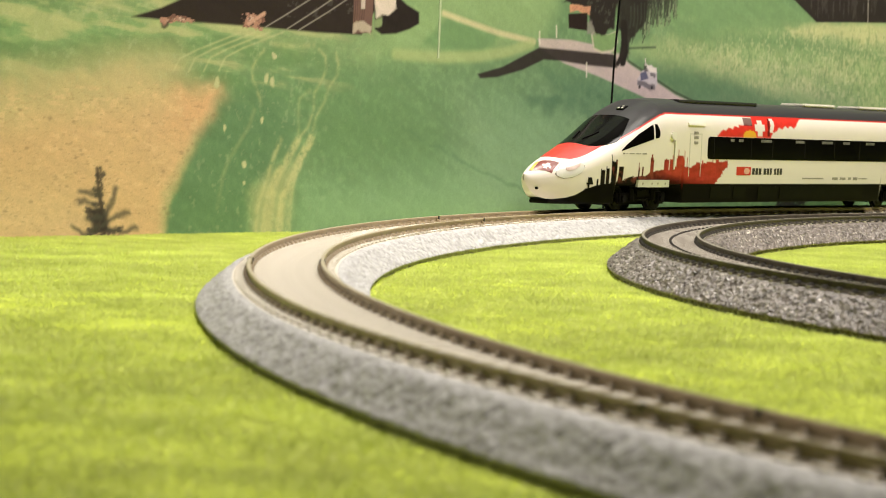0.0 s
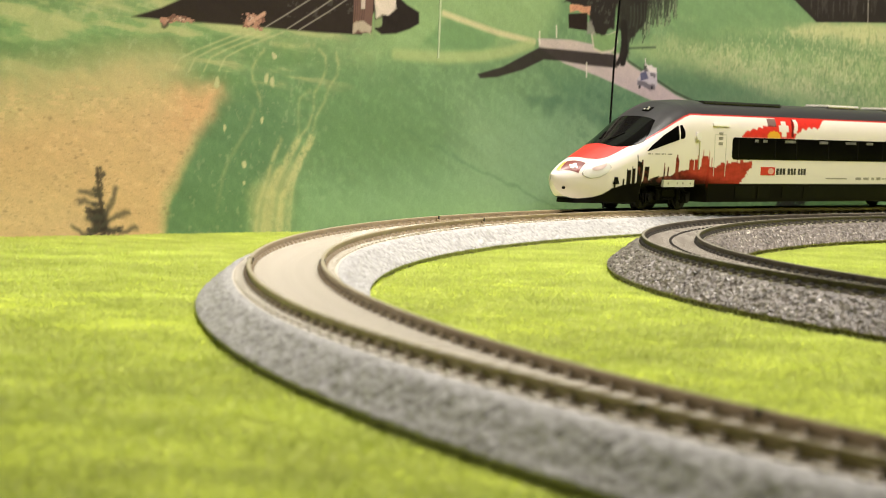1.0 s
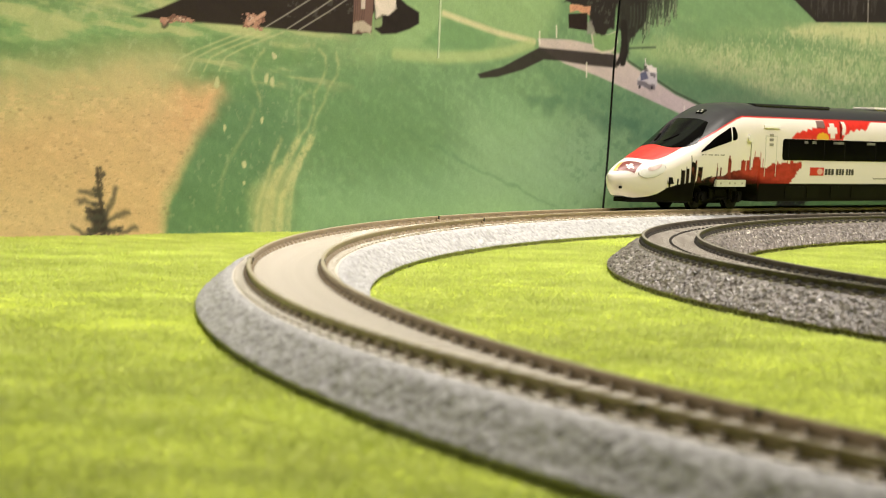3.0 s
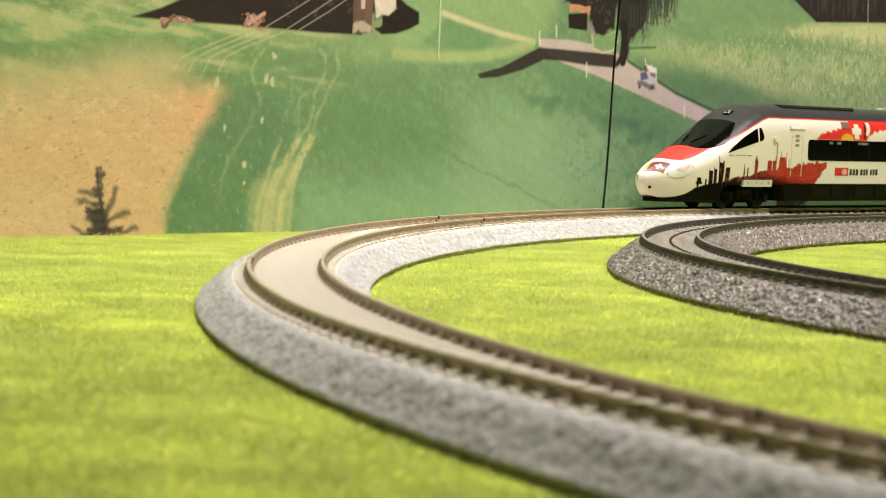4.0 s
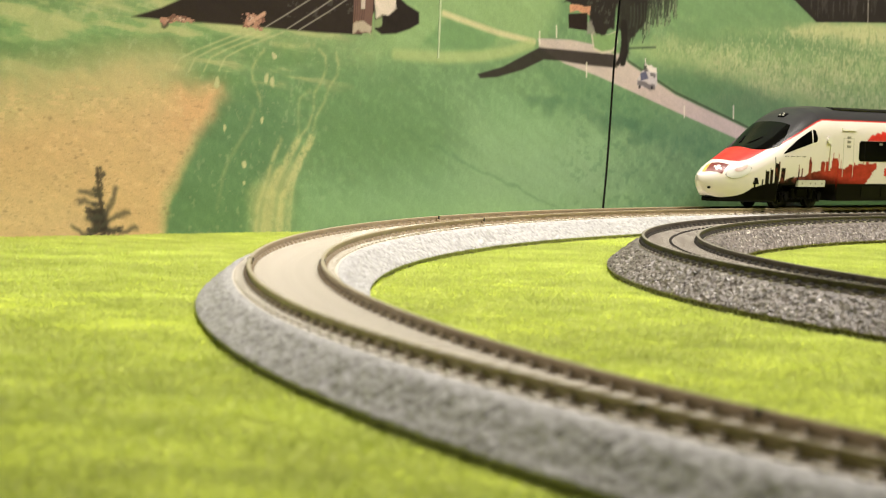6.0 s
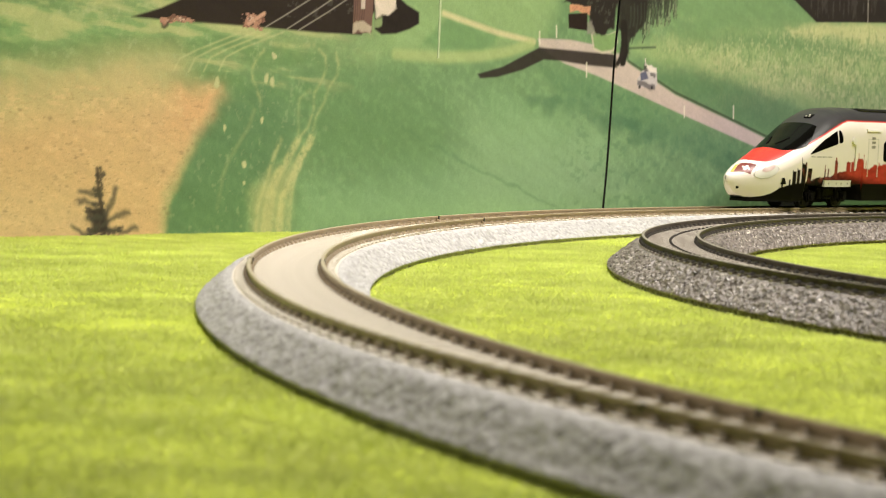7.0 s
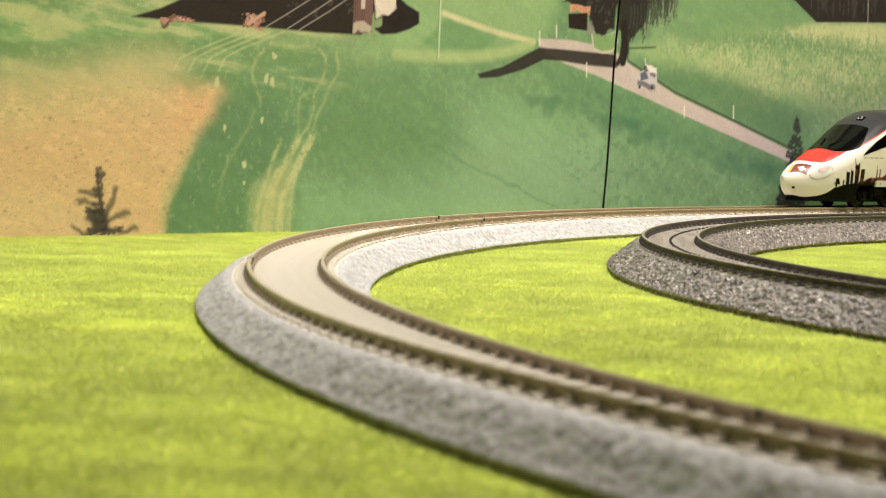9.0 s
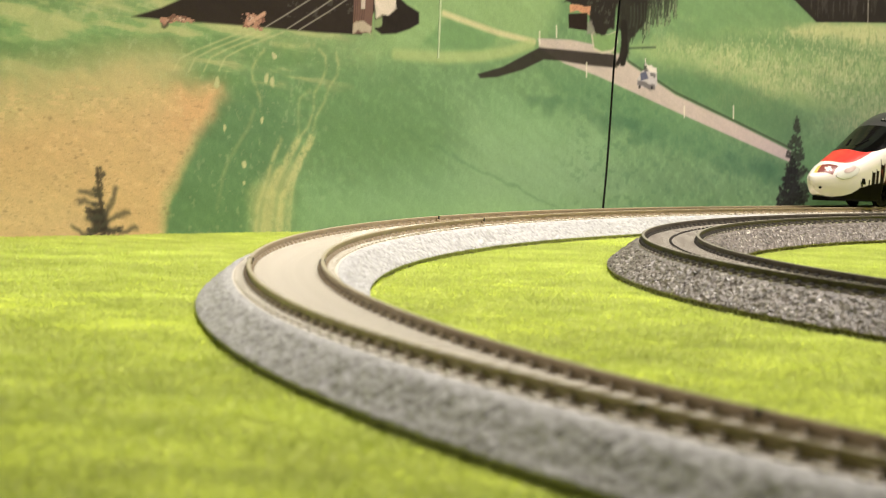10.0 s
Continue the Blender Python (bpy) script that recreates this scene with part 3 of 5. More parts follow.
    # meadow and corn on the far side of the road
    area([(-43.5, 78.5), (-5.8, 88.0), (52.9, 95.8), (215.0, 106.3), (219.8, 52.7), (141.5, 53.9), (99.8, 57.0), (55.0, 66.7), (8.7, 70.4), (-26.4, 73.6)], srgb(150, 182, 106), 5, 0.8)
    area([(-10, 104.0), (60, 112.0), (100.0, 104.0), (109.2, 99.4), (82.1, 93.8), (29.9, 92.5), (-14.7, 92.0)], srgb(118, 162, 98), 3, 0.8)
    blades = fbm(u * 1.3, v * 0.5, 3)
    rows = fbm(u * 0.03 + 4, v * 0.12 + 2, 3)
    corn = smooth_step(-45, 15, u) * smooth_step(100, 92, v) * smooth_step(40, 62, v + (u - 100) * 0.09)
    lay(corn * smooth_step(0.25, 0.75, rows) * (0.2 + smooth_step(0.4, 0.64, blades) * 0.5), srgb(192, 198, 132))
    lay(corn * smooth_step(0.55, 0.7, fbm(u * 0.5 + 20, v * 0.3)) * 0.45, srgb(112, 158, 92))
    area([(-14.7, 91.4), (29.9, 91.1), (87.1, 92.1), (138.6, 89.5), (175.6, 88.3), (200, 86), (200, 81), (176.1, 82.5), (128.6, 83.4), (77.9, 83.9), (30.4, 84.5), (-5.4, 82.8)], srgb(104, 152, 92), 4, 0.7)
    area([(82.1, 93.8), (111.8, 99.4), (174.5, 102.4), (215, 104.0), (215, 94.0), (175.3, 92.7), (127.8, 93.0), (87.1, 92.1)], srgb(202, 204, 132), 2.5, 0.75)
    heads = smooth_step(-4, 6, inside(warp_u, warp_v, [(-22.5, 79.4), (21.6, 76.0), (78.7, 68.0), (130.0, 58.0), (200.0, 50.0), (200.0, 100), (108.1, 98.0), (60, 92), (-5.5, 83.3)]))
    lay(heads * smooth_step(0.58, 0.66, fbm(u * 0.85 + 70, v * 0.5 + 8, 2)) * 0.38, srgb(206, 210, 148))
    lay(heads * smooth_step(0.58, 0.68, fbm(u * 0.7 + 20, v * 0.4 + 50, 2)) * 0.55, srgb(108, 150, 84))
    area([(-17.0, 60.4), (37.1, 54.0), (91.0, 40.1), (142.8, 38.1), (220.7, 42.2), (224.1, 2.9), (93.8, 3.9), (91.5, 34.6), (37.7, 46.0), (-3.5, 54.3)], srgb(98, 154, 90), 5, 0.55)
    for k in range(60):
        bx = RNG.uniform(-110, 95)
        by = 62 - (bx + 75) * 0.17 - RNG.uniform(8, 17)
        lay((1 - smooth_step(1.0, 4.0, np.hypot((warp_u - bx) * 0.55, warp_v - by))) * 0.35, srgb(66, 122, 82))
    area([(-41.1, 73.0), (8.6, 70.9), (60.1, 62.8), (110.5, 50.3), (91.3, 36.8), (42.1, 49.6), (-6.2, 61.0)], srgb(88, 138, 86), 6, 0.75)
    # road
    tarmac = [(-106.2, 81.0), (-83.9, 81.4), (-50.9, 78.7), (-42.3, 73.0), (-6.1, 59.9), (42.2, 48.0), (91.4, 35.1), (91.8, 29.5), (38.0, 42.0), (-3.4, 51.7), (-33.9, 59.1), (-63.2, 66.2), (-88.0, 71.1), (-104.9, 76.7)]
    area(tarmac, srgb(200, 182, 174), 0.6, 1.0, False)
    lay(smooth_step(0, 2, inside(u, v, tarmac)) * smooth_step(0.5, 0.7, fbm(u * 0.3, v * 0.3)) * 0.3, srgb(206, 186, 174))
    stroke([(-42.4, 74.0), (-6.2, 61.0), (42.1, 49.0), (91.3, 36.5)], 0.55, srgb(64, 76, 56), 0.5, 0.85)
    area([(-68.0, 79.4), (-53.9, 80.5), (-44.2, 77.0), (-51.6, 76.4), (-63.0, 76.9)], srgb(112, 160, 86), 0.8, 1.0)
    # dark shapes of the printed picture: barn side, shadow of a tree, wood
    dusk = srgb(62, 54, 52)
    area([(-144.7, 64.3), (-128.6, 68.0), (-114.1, 73.7), (-104.9, 77.2), (-87.6, 77.0), (-51.6, 76.4), (-50.4, 70.4), (-71.5, 70.8), (-91.2, 72.0), (-101.9, 72.0), (-115.6, 67.1), (-132.0, 63.4), (-142.8, 62.5)], dusk, 0.6, 0.97, False)
    area([(-332.1, 77.6), (-318.5, 81.6), (-305.1, 86.9), (-199.3, 98.4), (-214.5, 77.0), (-239.5, 76.7), (-263.6, 77.1), (-286.7, 77.2), (-308.9, 77.2)], srgb(58, 48, 46), 0.6, 1.0, False)
    lay(smooth_step(60, 80, v) * smooth_step(0.66, 0.74, fbm(u * 0.4, v * 0.5)) * smooth_step(0, 2, inside(u, v, [(-258.4, 94.5), (-215.4, 97.4), (-217.9, 81.7), (-263.7, 79.3)])) * 0.5, srgb(92, 84, 82))
    for pts in ([(-266.5, 77.4), (-257.8, 81.7), (-240.1, 90.9)], [(-255.3, 77.2), (-239.9, 85.3), (-228.4, 91.7)], [(-249.3, 77.0), (-233.7, 84.8), (-220.0, 92.2)]):
        stroke(pts, 0.22, srgb(170, 160, 150), 0.3, 0.8)
    area([(-219.4, 94.9), (-208.3, 95.6), (-208.8, 78.2), (-219.6, 77.2)], srgb(124, 88, 80), 0.4, 1.0, False)
    for k in range(5):
        stroke([(p[0] + 1.3 * k, p[1]) for p in [(-218.2, 95.0), (-218.8, 79.5)]], 0.2, srgb(84, 58, 54), 0.25, 0.6)
    area([(-219.2, 81.2), (-209.3, 81.8), (-209.1, 78.2), (-219.6, 77.2)], srgb(196, 178, 156), 0.5, 0.9)
    area([(-215.3, 95.2), (-212.8, 95.3), (-213.1, 87.3), (-215.3, 87.2)], srgb(214, 196, 184), 0.4, 0.9, False)
    area([(-207.8, 92.5), (-194.2, 93.4), (-189.1, 90.5), (-181.6, 87.8), (-181.3, 83.2), (-186.9, 80.7), (-195.1, 78.4), (-203.3, 77.8), (-207.2, 79.6)], srgb(52, 44, 43), 0.6, 1.0, False)
    area([(-207.5, 92.5), (-195.8, 93.2), (-194.6, 88.4), (-198.1, 86.8), (-200.4, 85.6), (-206.9, 85.2)], srgb(224, 206, 192), 0.6, 1.0)
    area([(-207.8, 84.9), (-203.6, 84.9), (-203.4, 81.4), (-207.3, 81.4)], srgb(138, 164, 104), 0.6, 0.9)
    stroke([(-206.4, 88.0), (-206.4, 84.6)], 0.5, srgb(212, 204, 180), 0.4, 0.8)
    for x, y, rx, ry in [(-310.8, 77.3, 8.2, 1.6), (-273.3, 78.8, 5.8, 2.9)]:
        d = np.hypot((warp_u - x) / rx, (warp_v - y) / ry) + (fbm(u * 0.35, v * 0.5) - 0.5) * 1.3
        lay(1 - smooth_step(0.75, 0.95, d), srgb(190, 132, 112))
        lay((1 - smooth_step(0.3, 0.5, d)) * 0.7, srgb(226, 190, 172))
        lay(smooth_step(0.5, 0.65, fbm(u * 0.6 + 7, v * 0.8)) * (1 - smooth_step(0.75, 0.95, d)) * 0.7, srgb(96, 54, 46))
    stroke([(-275.3, 78.2), (-267.3, 82.5)], 0.7, srgb(212, 158, 132), 0.4)
    area([(-318.5, 76.7), (-314.3, 76.9), (-314.2, 75.1), (-318.5, 75.1)], srgb(70, 54, 48), 0.6, 0.8)
    # poles and white posts
    stroke([(-168.8, 98.2), (-169.1, 70.1)], 0.42, srgb(196, 214, 168), 0.3)
    stroke([(-169.5, 98.1), (-169.8, 70.1)], 0.2, srgb(96, 120, 84), 0.3, 0.7)
    for p in ([(-105.3, 83.9), (-104.9, 78.2)], [(-94.0, 87.0), (-93.7, 82.1)], [(-63.1, 85.1), (-62.8, 80.1)], [(-72.3, 71.8), (-72.0, 65.8)], [(40.7, 56.0), (41.1, 50.1)], [(1.3, 54.9), (1.6, 49.7)]):
        stroke(p, 0.4, srgb(226, 222, 196), 0.35, 0.9)
    # hut and the tree over it
    area([(-69.9, 84.7), (-64.5, 87.5), (-58.3, 84.8), (-52.3, 86.9), (-50.3, 82.0), (-53.7, 77.5), (-61.8, 76.4), (-67.9, 77.9)], srgb(214, 200, 176), 0.5, 0.9, False)
    area([(-69.0, 84.7), (-64.5, 87.0), (-58.3, 84.8), (-52.6, 86.4), (-51.0, 82.0), (-54.2, 78.4), (-61.8, 77.4), (-67.2, 78.7)], srgb(124, 166, 92), 0.6, 1.0, False)
    area([(-90.5, 98.4), (-50.0, 112.0), (-53.2, 88.1), (-57.2, 86.6), (-61.1, 84.7), (-65.2, 86.2), (-70.7, 90.2), (-72.2, 96.5)], srgb(54, 48, 46), 0.7, 1.0)
    area([(-88.0, 120.0), (-50.0, 120.0), (-50.0, 100.0), (-72.2, 96.9), (-84.8, 96.9)], srgb(54, 48, 46), 0.7, 1.0)
    lay(smooth_step(0, 1, inside(u, v, [(-84, 110), (-54, 110), (-54, 88), (-70, 91)])) * smooth_step(0.6, 0.72, fbm(u * 0.8, v * 0.5 + 3)) * 0.4, srgb(96, 96, 84))
    # crown that hangs down in strands over the road
    hang = [(-51.5, 118), (-4.0, 118), (-6.8, 103.5), (-8.0, 95.6), (-14.7, 92.2), (-21.4, 94.9), (-27.4, 89.9), (-33.3, 82.8), (-39.0, 86.3), (-41.5, 79.8), (-43.3, 76.0), (-48.3, 75.8), (-47.3, 85.9), (-51.5, 86.9)]
    strand = fbm(u * 0.75, v * 0.16, 3)
    d = inside(u + (fbm(u * 0.6, v * 0.5) - 0.5) * 4, v + (strand - 0.5) * 16, hang)
    lay(smooth_step(-0.5, 0.6, d) * (0.72 + 0.28 * smooth_step(6, 12, d)), srgb(56, 54, 50))
    lay(smooth_step(0, 1, d) * smooth_step(9, 3, d) * smooth_step(0.54, 0.62, fbm(u * 0.9 + 14, v * 0.3, 3)) * 0.85, srgb(134, 158, 112))
    lay(smooth_step(0, 1, d) * smooth_step(0.58, 0.7, fbm(u * 1.1, v * 0.45)) * 0.5, srgb(104, 110, 92))
    area([(-51.0, 118), (-30.0, 118), (-31.0, 92.0), (-40.0, 84.0), (-42.6, 76.0), (-48.3, 75.8), (-47.3, 85.9), (-51.0, 88)], srgb(54, 50, 47), 0.8, 0.95)
    for k in range(14):
        x0, y0 = -42 + 2.5 * k, 88.0 + 0.75 * k + 2.6 * RNG.rand()
        stroke([(x0, y0 + 9), (x0 + 0.4, y0 + 3), (x0 - 0.2, y0 - 3.0 * RNG.rand())], 0.35 + 0.3 * RNG.rand(), srgb(66, 70, 60), 0.4, 0.8)
    area([(-85.4, 96.9), (-71.2, 97.2), (-70.8, 93.2), (-74.5, 94.3), (-86.2, 92.7)], srgb(216, 146, 100), 0.5, 1.0)
    lay(smooth_step(0, 1, inside(u, v, [(-85.4, 96.7), (-71.2, 97.0), (-71.0, 93.6), (-86.0, 92.9)])) * smooth_step(0.5, 0.65, fbm(u * 1.2, v * 1.4)) * 0.5, srgb(176, 102, 70))
    area([(-86.3, 92.5), (-73.0, 93.8), (-72.4, 85.9), (-85.6, 86.4)], srgb(52, 40, 38), 0.4, 1.0, False)
    area([(-72.8, 90.5), (-68.8, 91.0), (-64.6, 85.0), (-72.2, 85.2)], srgb(146, 138, 132), 0.7, 0.8)
    stroke([(-46.6, 90.0), (-45.4, 78.0), (-46.4, 73.6)], 2.3, srgb(48, 43, 41), 0.6)
    stroke([(-45.5, 79.0), (-50.0, 72.5)], 1.3, srgb(52, 46, 44), 0.6)
    stroke([(-42.7, 79.6), (-22.6, 81.0)], 0.5, srgb(60, 86, 60), 0.5, 0.8)
    # small van on the road
    area([(-35.2, 66.1), (-32.1, 69.8), (-26.3, 72.1), (-21.1, 71.3), (-20.2, 64.1), (-22.7, 62.0), (-29.9, 62.5), (-35.0, 63.1)], srgb(196, 188, 192), 0.45, 1.0, False)
    area([(-35.5, 64.9), (-27.9, 63.7), (-21.5, 64.4), (-21.4, 62.0), (-29.0, 61.6), (-35.4, 62.8)], srgb(92, 86, 94), 0.5, 0.8)
    area([(-33.3, 68.8), (-29.1, 69.9), (-26.8, 66.6), (-32.6, 65.4)], srgb(98, 100, 132), 0.35, 1.0, False)
    area([(-31.6, 72.6), (-29.2, 72.8), (-28.0, 69.6), (-30.6, 69.0)], srgb(70, 62, 66), 0.35, 0.8)
    area([(-30.0, 73.0), (-26.2, 72.4), (-20.7, 71.6), (-20.5, 69.6), (-26.0, 69.4), (-28.4, 70.4)], srgb(230, 222, 212), 0.4, 1.0)
    area([(-26.0, 68.8), (-21.4, 69.0), (-21.2, 67.2), (-25.8, 67.0)], srgb(92, 88, 98), 0.3, 0.8)
    stroke([(-29.8, 75.4), (-29.6, 72.6)], 0.35, srgb(226, 220, 210), 0.3, 0.9)
    for x in (-33.4, -24.2):
        lay((1 - smooth_step(0.6, 1.1, np.hypot(u - x, v - 62.6))) * 0.9, srgb(44, 42, 46))
    # wood in the far corner
    area([(60.0, 118.0), (88.3, 109.3), (98.7, 104.4), (109.2, 99.4), (137.7, 100.9), (174.4, 102.6), (220.0, 104.8), (215.0, 130.0)], srgb(56, 50, 48), 0.5, 1.0, False)
    lay(smooth_step(0, 2, inside(u, v, [(88, 116), (213.3, 125.9), (215.2, 104.5), (110, 100.2)])) * smooth_step(0.55, 0.7, fbm(u * 0.5 + 40, v * 0.12)) * 0.4, srgb(92, 84, 80))
    stroke([(156.1, 119.2), (156.9, 101.9)], 0.28, srgb(190, 180, 166), 0.3)
    (x, f), (_, tp) = [(-342.1, -0.4), (-345.5, 23.6)]
    conifer(ink, u, v, x, f, tp, 10.5, srgb(84, 74, 66), 21, -2.4, 13)
    stroke([(x, f), (-344.1, 11.2), (-345.2, 16.2), (-346.0, 23.4)], 0.75, srgb(84, 70, 62), 0.6, 0.9)
    area([(-349, 9.2), (-341, 9.4), (-339.5, 0), (-348.5, 0)], srgb(66, 58, 58), 1.8, 0.95)
    for pts in ([(-343, 3), (-337, 7), (-330.5, 8.2)], [(-342, 8), (-338.5, 12.5), (-337.6, 16)], [(-346, 10), (-351, 12.5), (-353.5, 11.4)], [(-345, 14), (-350, 15.6), (-353, 15.4)],
                [(-346, 2), (-352, 1.4), (-356, 3.2)], [(-340, 1), (-333, 1.4), (-328, 3.2)], [(-344, 6.4), (-350.5, 6.2)]):
        stroke(pts, 1.0, srgb(84, 80, 70), 1.0, 0.8, True)
    (x, f), (_, tp) = [(94.6, 6.1), (92.6, 52.4)]
    conifer(ink, u, v, x, f, tp, 15.0, srgb(58, 60, 54), 9, 0.8, 95, 0.15)
    conifer(ink, u, v, x - 2.0, f, tp - 20, 13.0, srgb(46, 46, 46), 31, 0.5, 90, 0.3)
    stroke([(x + 9, f + 3), (x + 13, f + 11), (x + 15.5, f + 15)], 0.8, srgb(62, 62, 58), 0.8, 0.8, True)
    stroke([(x + 4, f + 14), (x + 11, f + 20), (x + 15, f + 18)], 0.8, srgb(62, 62, 58), 0.8, 0.8, True)
    grey = (ink @ np.array([0.3, 0.6, 0.1]))[..., None]
    ink = np.clip(ink * 0.74 + grey * 0.26, 0, 1) ** 1.06 * np.array([1.04, 0.99, 1.12])
    ink *= (0.94 + 0.12 * fbm(u * 1.25 + 90, v * 1.0 + 5, 3))[..., None] * (0.91 + 0.18 * fbm((u * 0.45 + v) * 0.34 + 33, (v * 0.5 - u) * 0.05, 4))[..., None]
    ink *= (0.94 + 0.12 * small)[..., None] * (0.95 + 0.1 * big)[..., None]
    ink *= (1 + 0.05 * smooth_step(-60, -40, u))[..., None]     # right panel's ink brightened in place of more lamp light there
    return ink


def backdrop():
    a = math.atan2(ALONG.y, ALONG.x)
    frame_m = Matrix.Translation((WALL_0.x, WALL_0.y, 0)) @ Matrix.Rotation(a, 4, "Z")
    seam = lambda v: -57.6 + 0.0755 * v + 0.5 * np.sin(v * 0.06)
    vs = np.concatenate([np.arange(-2.0, 118.0, 0.5), np.arange(118.0, 321.0, 6.0)])
    for side, label in ((-1, "printed panel of green hillside, ploughed field and barn"), (1, "printed panel of meadow, cornfield and road")):
        t = np.linspace(0, 1, 760 if side < 0 else 540)
        gap = 0.75
        edge = seam(vs) + side * gap
        far = -480.0 if side < 0 else 260.0
        u = edge[:, None] + (far - edge[:, None]) * t[None, :]
        v = np.repeat(vs[:, None], len(t), 1)
        if side < 0:
            u, v = u[:, ::-1], v[:, ::-1]
        pts = np.stack([u * MM, np.zeros_like(u), v * MM], -1)
        me = grid_mesh("backdrop", pts, ink=hillside(u, v), smooth=False)
        ob = link("backdrop", me, M_BACKDROP)
        ob.matrix_world = frame_m
        tagged(ob, label, "backdrop", "backdrop panels", "structure")
        # board behind the print, near black to put the joint's shade into its colour
        bm = bmesh.new()
        e0, e1 = (seam(-2.0) + side * gap) * MM, (seam(318.0) + side * gap) * MM
        ring = [(e0, -0.002), (far * MM, -0.002), (far * MM, 0.318), (e1, 0.318)]
        front = [bm.verts.new((x, 0.0006, z)) for x, z in ring]
        back = [bm.verts.new((x, 0.0016, z)) for x, z in ring]
        bm.faces.new(front), bm.faces.new(back)
        for i in range(4):
            bm.faces.new((front[i], front[(i + 1) % 4], back[(i + 1) % 4], back[i]))
        b = part("panel_board", bm, M_GAP_SHADE, ob)
    # dark board added behind the panels so that their joint reads black
    bm = bmesh.new()
    box(bm, 0.74, 0.008, 0.31, Matrix.Translation((-0.11, 0.0095, 0.155)))
    ob = part("joint_shade_board", bm, M_GAP_SHADE)
    ob.matrix_world = frame_m
    tagged(ob, "added dark board that puts shade into the joint of the backdrop panels", "board", kind="structure")


# ---- the train ----
def lerp(x, xs, ys):
    return np.interp(x, xs, ys)


NOSE, TAIL = 64.3, -262.0
TOP_S = (-300, -40, -22, -8, 2, 10, 18, 25, 32, 39, 46, 52, 57, 64.3)
TOP_Z = (46.8, 46.8, 47.2, 46.3, 42.8, 38.7, 34.2, 30.8, 28.0, 25.6, 22.9, 20.6, 18.5, 14.4)


def car_top(s):
    return sum(lerp(np.minimum(s + k, NOSE), TOP_S, TOP_Z) for k in (-2.0, -0.7, 0.7, 2.0)) / 4


def car_wide(s):
    t = np.clip((s + 3.66) / (NOSE + 3.68), 0, 1)
    return 16.2 * (1 - t ** 2.05) ** (1 / 1.52) + 0.02


def car_low(s):
    return lerp(s, (-300, -241.4, -241, -193, -192.6, -25, -24, 21, 22.5, 40, 52, 56, 59, 61.5, 63.3, 64.3), (3.4, 3.4, 11.0, 11.0, 3.4, 3.4, 11.0, 11.0, 3.4, 3.6, 4.5, 5.2, 6.2, 7.8, 10.2, 12.2))


def car_belt(s):
    return lerp(s, (-300, -10, 20, 40, 58.3, 64.3), (31.0, 31.0, 22.0, 15.5, 12.6, 12.4))


def rounding(s):
    """How boxy the hood is: the nose is rounder than the saloon."""
    return lerp(s, (-300, 0, 38), (2.7, 2.7, 2.0))


def half_width(s, z):
    w, t, b, lo = car_wide(s), car_top(s), car_belt(s), car_low(s)
    up = np.clip((z - b) / (t - b + 1e-6), 0, 1)
    down = np.clip((b - z) / (b - lo + 1e-6), 0, 1)
    tuck = lerp(s, (-300, 10, 30, 44, 56, 64.3), (0.05, 0.06, 0.09, 0.22, 0.46, 0.5))
    return np.where(z > b, w * (1 - up ** rounding(s)) ** (1 / rounding(s)), w * (1 - tuck * down ** 2.2))


def hood_height(s, l):
    w, t, b, k = car_wide(s), car_top(s), car_belt(s), rounding(s)
    return b + (t - b) * np.clip(1 - np.clip(np.abs(l) / w, 0, 1) ** k, 0, 1) ** (1 / k)


def roof_line(s):
    return lerp(s, (-300, -12, -8, -1.4, 3, 10.2, 17, 22, 27, 27.5, 70), (40.5, 40.5, 39.6, 37.3, 35.5, 32.5, 29.6, 27.8, 26.6, 40, 60))


def sill_line(s):
    return lerp(s, (-300, 28, 36, 42.7, 47.7, 52.8, 62, 74), (11.4, 11.4, 10.6, 8.9, 6.7, 5.5, 4.7, 4.5))


